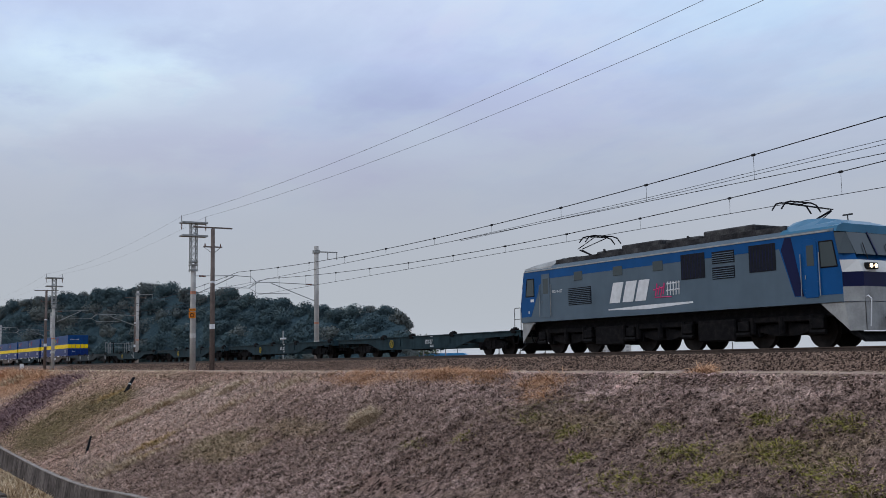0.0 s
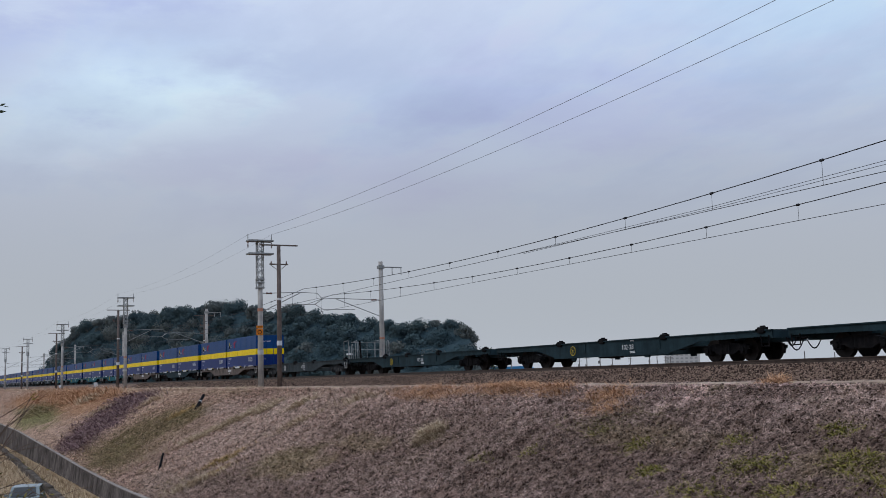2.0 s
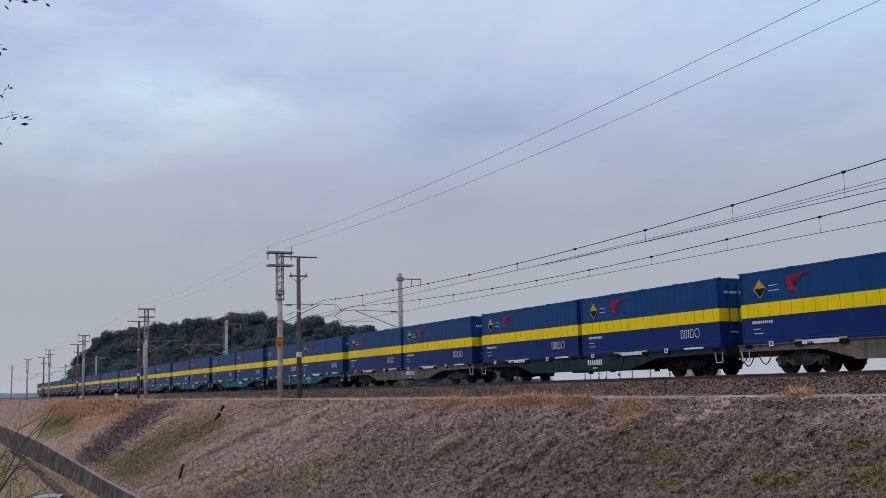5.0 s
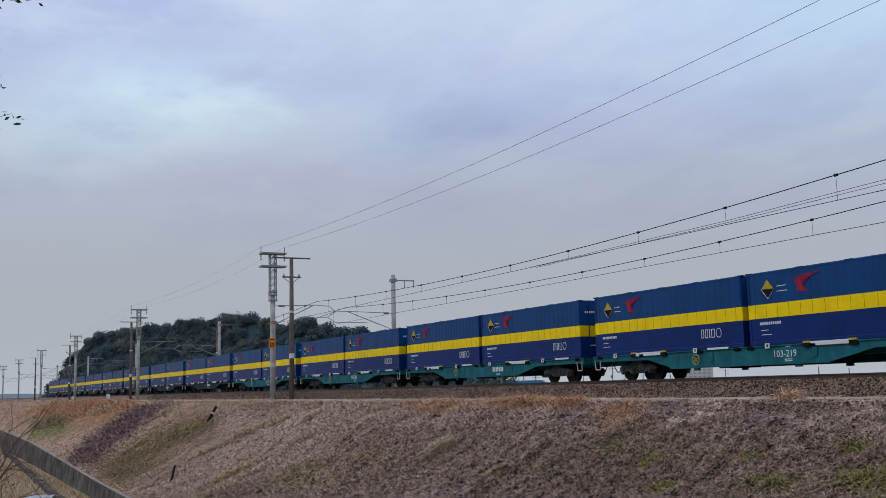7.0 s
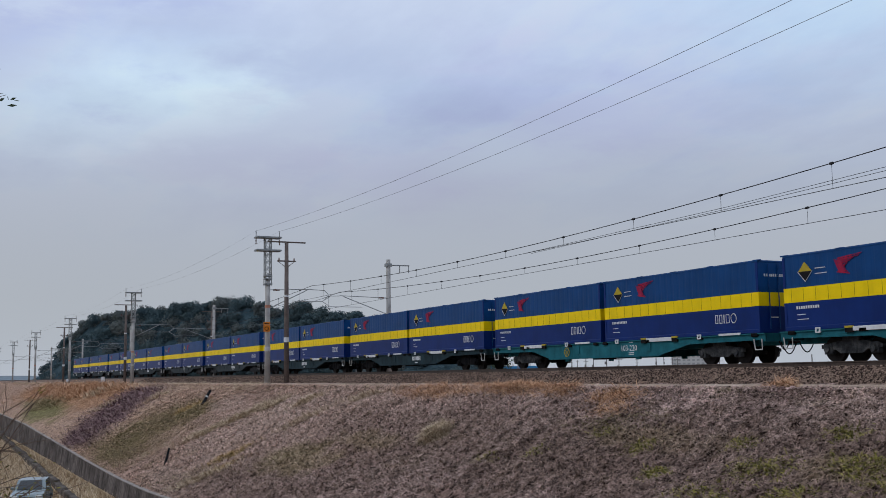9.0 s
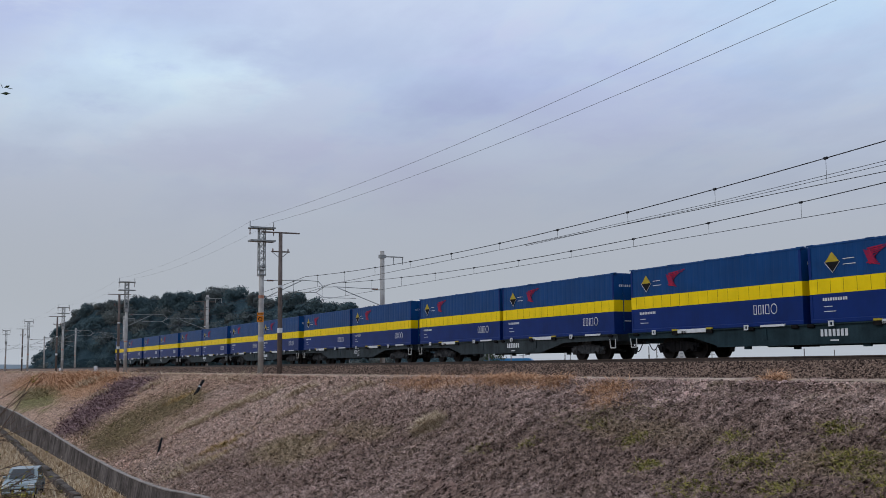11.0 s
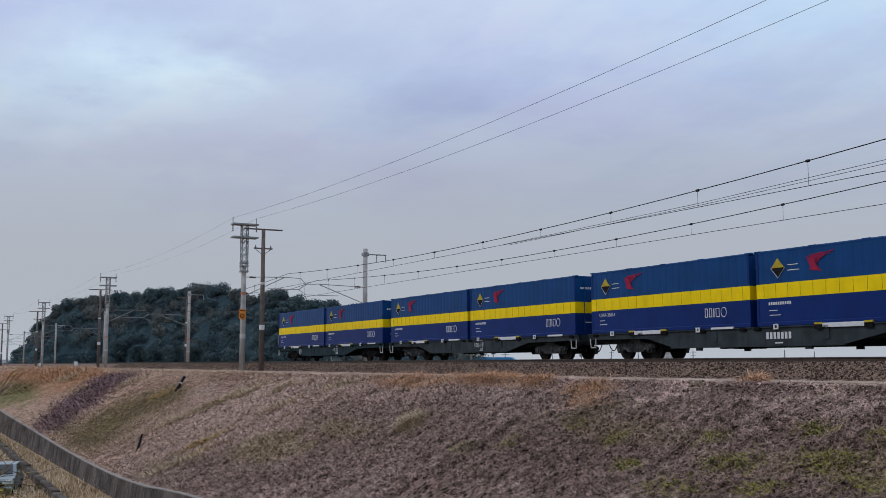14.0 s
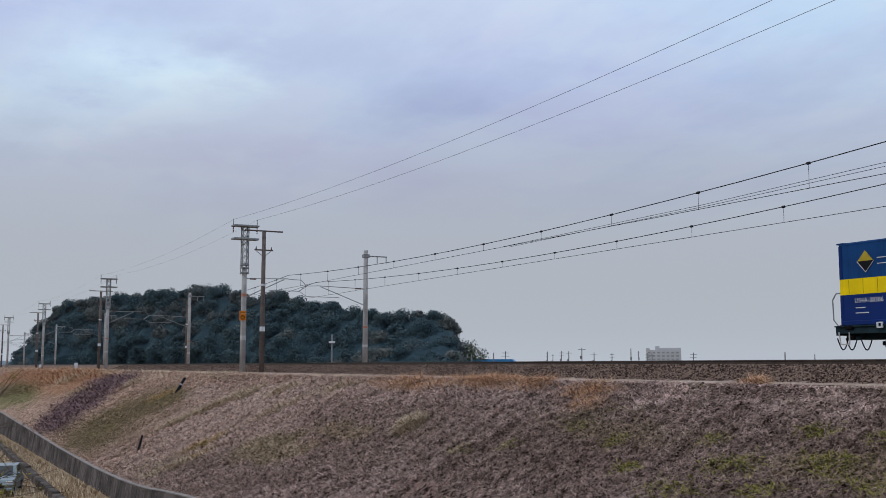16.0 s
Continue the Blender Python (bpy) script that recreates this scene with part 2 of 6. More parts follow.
M["far_tile"] = material("grey_roof_tiles", shades((0.15, 0.15, 0.16), 0.25), 0.7, scale=0.6)
M["far_wall"] = material("pale_house_render", shades((0.42, 0.42, 0.41), 0.15), 0.85, scale=0.3)
# tower wall and windows carry the haze in their pale colours
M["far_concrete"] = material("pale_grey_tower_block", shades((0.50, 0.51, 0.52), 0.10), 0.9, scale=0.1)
M["far_pane"] = material("hazed_far_window", shades((0.30, 0.32, 0.33), 0.1), 0.4, scale=1)
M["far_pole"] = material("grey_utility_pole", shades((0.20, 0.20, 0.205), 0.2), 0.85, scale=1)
# pale blue-grey stands for haze over the far hills
M["far_hill"] = material("haze_tinted_hill_forest", shades((0.17, 0.21, 0.24), 0.15), 1.0, scale=0.004)


def lamp_material(name, colour, strength):
    m = bpy.data.materials.new(name)
    m.use_nodes = True
    b = m.node_tree.nodes["Principled BSDF"]
    b.inputs["Base Color"].default_value = (*colour, 1)
    b.inputs["Emission Color"].default_value = (*colour, 1)
    b.inputs["Emission Strength"].default_value = strength
    return m


M["headlight"] = lamp_material("lit_headlight", (1.0, 0.80, 0.50), 3.0)


def patchwork(name, patches, base, rough=0.95, island=0.0, zones=()):
    """Matted turf: pale stems over gaps with their shade put into the colour, broad patches of other growth, and a
    paler straw tint farther along the line.
    """
    m = bpy.data.materials.new(name)
    m.use_nodes = True
    nt = m.node_tree
    n, l = nt.nodes.new, nt.links.new
    b = nt.nodes["Principled BSDF"]
    b.inputs["Roughness"].default_value, b.inputs["Specular IOR Level"].default_value = rough, 0.05
    tc = n("ShaderNodeTexCoord")

    def mapped(loc=(0, 0, 0), scale=(1, 1, 1), rot=0.0):
        mp = n("ShaderNodeMapping")
        mp.inputs["Location"].default_value, mp.inputs["Scale"].default_value, mp.inputs["Rotation"].default_value = loc, scale, (0, 0, rot)
        l(tc.outputs["Object"], mp.inputs["Vector"])
        return mp.outputs[0]

    def tex(vec, scale, detail=5.0, rgh=0.62):
        t = n("ShaderNodeTexNoise")
        t.inputs["Scale"].default_value, t.inputs["Detail"].default_value, t.inputs["Roughness"].default_value = scale, detail, rgh
        l(vec, t.inputs["Vector"])
        return t.outputs["Fac"]

    def ranged(fac, lo, hi, top=1.0):
        mr = n("ShaderNodeMapRange")
        for key, v in (("From Min", lo), ("From Max", hi), ("To Min", 0.0), ("To Max", top)):
            mr.inputs[key].default_value = v
        l(fac, mr.inputs["Value"])
        return mr.outputs[0]

    def mixed(fac, c1, c2, kind="MIX"):
        mx = n("ShaderNodeMix")
        mx.data_type, mx.blend_type = "RGBA", kind
        if isinstance(fac, float):
            mx.inputs[0].default_value = fac
        else:
            l(fac, mx.inputs[0])
        for sock, c in ((mx.inputs[6], c1), (mx.inputs[7], c2)):
            if isinstance(c, tuple):
                sock.default_value = (*c, 1)
            else:
                l(c, sock)
        return mx.outputs[2]

    colour = mixed(ranged(tex(mapped(), 0.5, 4.0), 0.35, 0.65), base[0], base[1])
    for k, (scale, threshold, width, tint, amount) in enumerate(patches):
        colour = mixed(ranged(tex(mapped((13.7 * k + 5, 7.1 * k, 3.3 * k), (1, 0.7, 1)), scale), threshold, threshold + width, amount), colour, tint)
    sep = n("ShaderNodeSeparateXYZ")
    l(tc.outputs["Object"], sep.inputs[0])
    # blends towards a lighter straw tint from x = -24 to -80
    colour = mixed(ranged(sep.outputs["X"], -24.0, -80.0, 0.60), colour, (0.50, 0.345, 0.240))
    # stands of one kind of growth, with ragged edges: centre, half widths, tint, cover
    edge = tex(mapped((3, 9, 0), (1, 0.8, 1)), 0.55, 6.0, 0.65)
    for cx, cy, rx, ry, tint, cover in zones:
        mp = n("ShaderNodeMapping")
        mp.inputs["Location"].default_value, mp.inputs["Scale"].default_value = (-cx / rx, -cy / ry, 0), (1 / rx, 1 / ry, 0)
        l(tc.outputs["Object"], mp.inputs["Vector"])
        ln = n("ShaderNodeVectorMath"); ln.operation = "LENGTH"
        l(mp.outputs[0], ln.inputs[0])
        rag = n("ShaderNodeMath"); rag.operation = "MULTIPLY_ADD"; rag.inputs[1].default_value = 2.2
        l(edge, rag.inputs[0]); l(ln.outputs["Value"], rag.inputs[2])
        colour = mixed(ranged(rag.outputs[0], 2.35, 1.75, cover), colour, tint)
    # pale stems, and gap shade put into the colour, drawn out down the slope
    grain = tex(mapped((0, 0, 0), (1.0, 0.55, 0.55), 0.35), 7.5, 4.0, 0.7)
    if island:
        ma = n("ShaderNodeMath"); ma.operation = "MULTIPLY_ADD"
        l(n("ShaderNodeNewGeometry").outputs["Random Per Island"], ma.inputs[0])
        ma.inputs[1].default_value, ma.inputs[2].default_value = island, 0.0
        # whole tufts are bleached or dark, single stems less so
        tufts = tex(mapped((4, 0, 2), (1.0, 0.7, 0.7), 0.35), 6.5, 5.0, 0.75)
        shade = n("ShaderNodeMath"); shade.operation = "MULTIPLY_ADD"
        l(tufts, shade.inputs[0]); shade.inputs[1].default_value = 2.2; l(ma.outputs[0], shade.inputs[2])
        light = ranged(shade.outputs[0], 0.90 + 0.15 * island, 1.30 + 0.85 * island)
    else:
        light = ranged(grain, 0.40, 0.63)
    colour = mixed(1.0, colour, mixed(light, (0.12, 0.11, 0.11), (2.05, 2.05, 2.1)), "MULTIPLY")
    l(colour, b.inputs["Base Color"])
    bp = n("ShaderNodeBump")
    bp.inputs["Strength"].default_value, bp.inputs["Distance"].default_value = 0.8, 0.05
    l(grain, bp.inputs["Height"])
    l(bp.outputs[0], b.inputs["Normal"])
    return m


PATCHES = [(0.16, 0.54, 0.12, (0.17, 0.135, 0.060), 0.4),    # olive moss
           (0.22, 0.55, 0.10, (0.42, 0.315, 0.25), 0.3),       # bleached straw
           (0.30, 0.58, 0.08, (0.26, 0.135, 0.11), 0.3),     # reddish stalks
           (0.9, 0.60, 0.06, (0.19, 0.17, 0.07), 0.35)]       # green tufts
MAROON, OLIVE, PALE, VINE = (0.150, 0.092, 0.100), (0.205, 0.160, 0.076), (0.48, 0.37, 0.305), (0.155, 0.107, 0.086)
ZONES = [(-122, 17.0, 26, 3.2, (0.36, 0.205, 0.115), 0.85), (-127, 12.9, 14, 2.0, (0.16, 0.165, 0.06), 0.8), (-150, 14.5, 14, 1.6, (0.17, 0.16, 0.07), 0.6),
         (-97.5, 17.4, 5.5, 2.3, MAROON, 0.9), (-92, 14.2, 6.0, 2.0, MAROON, 0.85), (-86, 12.2, 5.0, 1.4, VINE, 0.7),
         (-74, 15.0, 7.5, 2.6, OLIVE, 0.6), (-73, 12.3, 9.0, 1.5, OLIVE, 0.6), (-71, 17.0, 3.0, 0.9, OLIVE, 0.6),
         (-55.5, 16.2, 6.5, 3.0, PALE, 0.5), (-52, 18.0, 6.0, 1.2, PALE, 0.6), (-54, 11.6, 5.0, 0.9, PALE, 0.45), (-66, 17.8, 3.0, 0.8, PALE, 0.5),
         (-45, 12.0, 9.0, 2.0, VINE, 0.7), (-33, 15.4, 9.0, 3.4, VINE, 0.55), (-20, 16.4, 10.0, 2.6, VINE, 0.8), (-12, 17.0, 6.0, 3.0, VINE, 0.85),
         (-41.5, 14.0, 4.0, 1.1, OLIVE, 0.6), (-38, 15.6, 3.0, 0.6, OLIVE, 0.45), (-22.4, 17.2, 2.4, 0.5, OLIVE, 0.3), (-15, 16.7, 2.0, 0.5, OLIVE, 0.3), (-12.5, 17.6, 1.4, 0.4, OLIVE, 0.3)]
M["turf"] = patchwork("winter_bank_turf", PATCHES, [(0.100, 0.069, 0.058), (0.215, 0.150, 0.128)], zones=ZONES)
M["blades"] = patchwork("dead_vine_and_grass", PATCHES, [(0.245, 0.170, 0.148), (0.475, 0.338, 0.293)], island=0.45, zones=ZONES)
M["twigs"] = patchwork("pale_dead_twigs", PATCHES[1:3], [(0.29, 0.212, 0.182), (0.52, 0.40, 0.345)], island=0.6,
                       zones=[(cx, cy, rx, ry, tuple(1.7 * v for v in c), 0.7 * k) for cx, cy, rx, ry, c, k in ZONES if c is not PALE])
M["russet"] = material("russet_dry_grass", [(0.24, 0.120, 0.066), (0.46, 0.250, 0.140), (0.62, 0.39, 0.24)], 0.95, scale=2, island=0.8)
M["straw"] = material("pale_dry_straw", [(0.28, 0.20, 0.13), (0.48, 0.37, 0.25), (0.66, 0.54, 0.39)], 0.95, scale=2, island=0.8)
M["ochre"] = material("ochre_dry_grass", [(0.22, 0.14, 0.06), (0.42, 0.28, 0.12), (0.58, 0.41, 0.20)], 0.95, scale=2, island=0.8)
M["maroon"] = material("maroon_dead_stalks", [(0.085, 0.050, 0.055), (0.200, 0.122, 0.128), (0.31, 0.21, 0.205)], 0.95, scale=2, island=0.8)
M["green"] = material("fresh_yellow_green_weed", [(0.075, 0.068, 0.020), (0.17, 0.152, 0.042), (0.32, 0.28, 0.075)], 0.9, scale=2, island=0.8)
M["moss"] = material("olive_moss_grass", [(0.085, 0.068, 0.034), (0.190, 0.152, 0.074), (0.31, 0.25, 0.13)], 0.95, scale=1, island=0.8)
M["field"] = material("dry_winter_field", [(0.20, 0.13, 0.07), (0.30, 0.21, 0.12), (0.38, 0.30, 0.19)], 0.95, scale=0.15, detail=6, fine=0.4, bump=0.4, bump_scale=5)


# ---- building tools ----
def box(bm, x0, x1, y0, y1, z0, z1, bevel=0.0, turn=None):
    made = bmesh.ops.create_cube(bm, size=1.0)["verts"]
    for v in made:
        v.co = Vector(((x0 + x1) / 2 + v.co.x * (x1 - x0), (y0 + y1) / 2 + v.co.y * (y1 - y0), (z0 + z1) / 2 + v.co.z * (z1 - z0)))
    if turn is not None:
        bmesh.ops.transform(bm, matrix=turn, verts=made)
    if bevel:
        edges = list({e for v in made for e in v.link_edges})
        bmesh.ops.bevel(bm, geom=edges, offset=bevel, segments=1, affect="EDGES")


def rod(bm, p, q, r, seg=8, r2=None):
    p, q = Vector(p), Vector(q)
    d = q - p
    turn = d.to_track_quat("Z", "Y").to_matrix().to_4x4()
    bmesh.ops.create_cone(bm, cap_ends=True, segments=seg, radius1=r, radius2=r if r2 is None else r2, depth=d.length,
                          matrix=Matrix.Translation((p + q) / 2) @ turn)


def tube(verts, faces, p, q, r, r2, seg=5):
    """Add a tapered tube to plain lists, for branches by the hundred."""
    d = (q - p).normalized()
    u = d.orthogonal().normalized()
    w = d.cross(u)
    k = len(verts)
    for c, rad in ((p, r), (q, r2)):
        for i in range(seg):
            a = 2 * math.pi * i / seg
            verts.append(tuple(c + (u * math.cos(a) + w * math.sin(a)) * rad))
    for i in range(seg):
        j = (i + 1) % seg
        faces.append((k + i, k + j, k + seg + j, k + seg + i))


def chain(bm, points, r, seg=6):
    for p, q in zip(points, points[1:]):
        rod(bm, p, q, r, seg)


def prism(bm, outline, y0, y1):
    """Extrude an outline in the xz plane from y0 to y1."""
    a = [bm.verts.new((x, y0, z)) for x, z in outline]
    b = [bm.verts.new((x, y1, z)) for x, z in outline]
    bm.faces.new(a), bm.faces.new(b[::-1])
    for i in range(len(a)):
        j = (i + 1) % len(a)
        bm.faces.new((a[j], a[i], b[i], b[j]))
    bmesh.ops.recalc_face_normals(bm, faces=bm.faces)


def part(name, bm, mat, parent=None, label="", smooth=False):
    me = bpy.data.meshes.new(name)
    bm.to_mesh(me)
    bm.free()
    me.materials.append(M[mat])
    if smooth:
        for p in me.polygons:
            p.use_smooth = True
    ob = new(name, me)
    ob.parent = parent
    if label:
        ob["label"] = label
    return ob


SMALL = ("step_bolts", "data_writing", "small_writing", "code", "end_code", "band_seams")   # marks too small to pick apart


def quick(name, mat, parent, fill, label="", smooth=False):
    bm = bmesh.new()
    fill(bm)
    ob = part(name, bm, mat, parent, label, smooth)
    if name in SMALL:
        tagged(ob, kind="stuff")
    return ob


def sheet(name, verts, faces, mat, parent=None):
    me = bpy.data.meshes.new(name)
    me.from_pydata(verts, [], faces)
    me.update()
    me.materials.append(M[mat])
    ob = new(name, me)
    ob.parent = parent
    return ob


def thing(name, label, category, group="", kind="", at=None):
    ob = new(name)
    ob.empty_display_size = 0.3
    if at is not None:
        ob.matrix_basis = at
    return tagged(ob, label, category, group, kind)


def written(text):
    """Mesh of a word in the built-in font, lying in the xy plane, one unit high."""
    cu = bpy.data.curves.new("writing", "FONT")
    cu.body, cu.size, cu.extrude, cu.resolution_u = text, 1.0, 0.006, 2
    tmp = bpy.data.objects.new("writing", cu)
    scene.collection.objects.link(tmp)
    bpy.context.view_layer.update()
    me = bpy.data.meshes.new_from_object(tmp.evaluated_get(bpy.context.evaluated_depsgraph_get()))
    bpy.data.objects.remove(tmp)
    me.materials.clear()
    return me


WORDS = {w: written(w) for w in ("101-12", "100-13", "103-97", "103-220", "102-540", "103-219", "107-337", "103-28", "102-28", "102-27", "103-27",
                                 "U54A-38386", "U54A-38414", "U54A-38399", "U54A-38330", "U54A-38381", "EF210-157")}


def lettering(text, size, mat, parent, m, name="lettering", label=""):
    """Raised writing, upright on its thing."""
    me = WORDS[text].copy()
    me.transform(m @ Matrix.Scale(size, 4))
    me.materials.append(M[mat])
    ob = new(name, me)
    ob.parent = parent
    if label:
        ob["label"] = label
    return ob


FACE = pose(0, 0, 0, 90, 0, 0)   # turns flat writing upright, to be read from -y


# ---- ground, embankment, track ----
def smooth(a, b, v):
    t = min(1.0, max(0.0, (v - a) / (b - a)))
    return t * t * (3 - 2 * t)


def wall_top(x):
    return EYE + float(np.interp(x, [-200, -120, -105, -90, -75, -62, -55, -48.7, -43.5, -39, -30], [-4.3, -4.6, -4.88, -5.15, -5.46, -5.62, -5.60, -5.46, -5.12, -4.95, -4.9]))


Y_WALL, Y_CREST, Y_FOOT = 10.5, 19.8, 21.2
Z_CREST, Z_FOOT = EYE - 0.50, EYE - 0.40


def bank(x, y):
    """Height of the grassy slope and its shoulder at (x, y)."""
    if y >= Y_CREST:
        return Z_CREST + (Z_FOOT - Z_CREST) * (y - Y_CREST) / (Y_FOOT - Y_CREST)
    u = (y - Y_WALL) / (Y_CREST - Y_WALL)
    z = wall_top(x) - 0.06 + (Z_CREST - wall_top(x) + 0.06) * u
    # swells of the slope, rounded off at the shoulder
    z += 0.16 * math.sin(math.pi * min(1, max(0, u))) * noise.noise((x * 0.09, y * 0.22, 1.0))
    z -= 0.12 * smooth(0.85, 1.0, u) * (1 - smooth(0.985, 1.0, u))
    return z


def rough(x, y):
    """Tussocks with dark gaps between them, longer down the slope than across it."""
    w = 0.12 * noise.noise((x * 1.3, y * 1.3, 4.0))
    tuft = noise.voronoi((x * 2.3 + w, y * 1.5 + w, 0.0))[0][0]
    small = noise.voronoi((x * 5.5 + w, y * 4.2, 7.0))[0][0]
    big = 0.5 + 0.5 * noise.noise((x * 0.35, y * 0.5, 2.0))
    near = 1.0 + 0.7 * smooth(-62, -42, x)
    return 0.06 * noise.noise((x * 0.9, y * 0.9, 4.0)) + near * ((0.10 + 0.12 * big) * (0.45 - tuft) + 0.11 * (0.4 - small))


GX = np.concatenate(([-900.0, -700.0, -560.0], np.arange(-470, -170, 2.0), np.arange(-170, -92, 0.5), np.arange(-92, -58, 0.2), np.arange(-58, -5, 0.115), [-4.5, -3, 0, 4, 10, 24, 60, 160]))
GY = np.concatenate((np.arange(10.62, 19.9, 0.115), [20.0, 20.2, 20.5, 20.8, 21.1, 21.4]))


def bank_heights():
    z = np.zeros((len(GX), len(GY)))
    for i, x in enumerate(GX):
        for j, y in enumerate(GY):
            amount = 1.0 - 0.8 * smooth(19.3, 19.95, y)
            z[i, j] = bank(x, y) + rough(x, y) * amount
    return z


GZ = bank_heights()


def make_ground():
    size = 4500
    verts, faces = [], []
    steps = sorted({-size, -2500, -1200, size, 2500, 1200, *range(-600, 601, 40)})
    for y in steps:
        for x in steps:
            verts.append((x, y, 0.0 if abs(x) > 500 or abs(y) > 200 else 0.04 * noise.noise((x * 0.03, y * 0.03, 0))))
    n = len(steps)
    for j in range(n - 1):
        for i in range(n - 1):
            faces.append((j * n + i, j * n + i + 1, (j + 1) * n + i + 1, (j + 1) * n + i))
    tagged(sheet("ground", verts, faces, "field"), "dry winter field grass reaching to the horizon", "ground", kind="structure")


def make_bank():
    n = len(GY)
    verts = np.stack((np.repeat(GX, n), np.tile(GY, len(GX)), GZ.ravel()), 1).tolist()
    k = (np.arange(len(GX) - 1)[:, None] * n + np.arange(n - 1)[None]).reshape(-1, 1)
    faces = (k + np.array([0, n, n + 1, 1])).tolist()
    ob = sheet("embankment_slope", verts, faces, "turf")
    tagged(ob, "grassy railway embankment slope with dead winter growth", "embankment", kind="structure")
    # solid core under the tracks, with the slope to the far fields
    bm = bmesh.new()
    prof = [(12, -0.3), (20.3, Z_CREST - 0.35), (21.0, Z_FOOT - 0.08), (31.0, Z_FOOT - 0.08), (33.2, Z_CREST - 0.1), (45.0, -0.3)]
    a = [bm.verts.new((-900, y, z)) for y, z in prof]
    b = [bm.verts.new((160, y, z)) for y, z in prof]
    for i in range(len(prof)):
        j = (i + 1) % len(prof)
        bm.faces.new((a[i], a[j], b[j], b[i]))
    bm.faces.new(a[::-1]), bm.faces.new(b)
    bmesh.ops.recalc_face_normals(bm, faces=bm.faces)
    tagged(part("embankment", bm, "turf"), "earth embankment carrying two railway tracks", "embankment", kind="structure")
    # trodden path along the shoulder
    xs = [-420 + 1.0 * i for i in range(450)]
    verts, faces = [], []
    for x in xs:
        mid = 20.55 + 0.12 * noise.noise((x * 0.08, 0, 0))
        for k in range(5):
            y = mid + (k - 2) * 0.13 * (0.7 + 0.8 * noise.noise((x * 0.23, 3, 0)))
            verts.append((x, y, bank(x, y) + 0.035 + 0.03 * noise.noise((x * 0.7, y * 2, 3)) - 0.02 * abs(k - 2)))
    for i in range(len(xs) - 1):
        for j in range(4):
            faces.append((i * 5 + j, (i + 1) * 5 + j, (i + 1) * 5 + j + 1, i * 5 + j + 1))
    tagged(sheet("path", verts, faces, "path"), "narrow trodden earth path along the ballast", "path", kind="structure")


def make_ballast():
    top = RAIL - 0.17
    prof = [(21.15, Z_FOOT - 0.05), (21.55, Z_FOOT + 0.16), (22.25, top), (25.9, top), (26.3, top - 0.04), (30.0, top), (30.9, Z_FOOT - 0.05)]
    xs = [-900, -600] + [-420 + 1.5 * i for i in range(280)] + [20, 80, 160]
    verts, faces = [], []
    for x in xs:
        for y, z in prof:
            verts.append((x, y, z + 0.03 * noise.noise((x * 0.8, y, 0))))
    n = len(prof)
    for i in range(len(xs) - 1):
        for j in range(n - 1):
            faces.append((i * n + j, (i + 1) * n + j, (i + 1) * n + j + 1, i * n + j + 1))
    tagged(sheet("ballast_bed", verts, faces, "ballast"), "rusty brown crushed stone ballast bed", "ballast", kind="structure")
    # loose stones on the shoulder that faces the field
    rng = np.random.default_rng(5)
    base = np.array([(1, 0, 0), (0, 1, 0), (-1, 0, 0), (0, -1, 0), (0, 0, 1), (0, 0, -1)], float)
    tris = np.array([(0, 1, 4), (1, 2, 4), (2, 3, 4), (3, 0, 4), (1, 0, 5), (2, 1, 5), (3, 2, 5), (0, 3, 5)])
    n = 60000
    x, y = -8 - 108 * rng.random(n) ** 1.6, 21.0 + 1.8 * rng.random(n)
    z = np.interp(y, [p[0] for p in prof], [p[1] for p in prof]) + 0.012
    q = rng.normal(size=(n, 4))
    q /= np.linalg.norm(q, axis=1)[:, None]
    w, i, j, k = q.T
    turn = np.stack((1 - 2 * (j * j + k * k), 2 * (i * j - w * k), 2 * (i * k + w * j), 2 * (i * j + w * k), 1 - 2 * (i * i + k * k), 2 * (j * k - w * i),
                     2 * (i * k - w * j), 2 * (j * k + w * i), 1 - 2 * (i * i + j * j)), 1).reshape(n, 3, 3)
    shape = base[None] * rng.uniform(0.6, 1.3, (n, 6, 1)) * rng.uniform(0.018, 0.044, (n, 1, 1))
    pts = np.einsum("nij,nkj->nki", turn, shape) + np.stack((x, y, z), 1)[:, None]
    verts = pts.reshape(-1, 3).tolist()
    faces = (np.arange(n)[:, None, None] * 6 + tris[None]).reshape(-1, 3).tolist()
    tagged(sheet("ballast_stones", verts, faces, "ballast"), "loose brown and grey ballast stones on the shoulder", "ballast stones", kind="stuff")
    # rails on sleepers
    for yc in (Y_NEAR, Y_FAR):
        for side in (-1, 1):
            y = yc + side * 0.566
            bm = bmesh.new()
            prof2 = [(-0.07, -0.172), (0.07, -0.172), (0.07, -0.155), (0.01, -0.14), (0.01, -0.05), (0.034, -0.035), (0.034, 0.0),
                     (-0.034, 0.0), (-0.034, -0.035), (-0.01, -0.05), (-0.01, -0.14), (-0.07, -0.155)]
            a = [bm.verts.new((-900, y + u, RAIL + w)) for u, w in prof2]
            b = [bm.verts.new((160, y + u, RAIL + w)) for u, w in prof2]
            for i in range(len(prof2)):
                j = (i + 1) % len(prof2)
                bm.faces.new((a[i], a[j], b[j], b[i]))
            bmesh.ops.recalc_face_normals(bm, faces=bm.faces)
            tagged(part("rail", bm, "rail"), "brown steel rail with a worn running head", "rail", "rails of both tracks", "structure")
        bm = bmesh.new()
        for i in range(330):
            x = 12 - i * 0.62
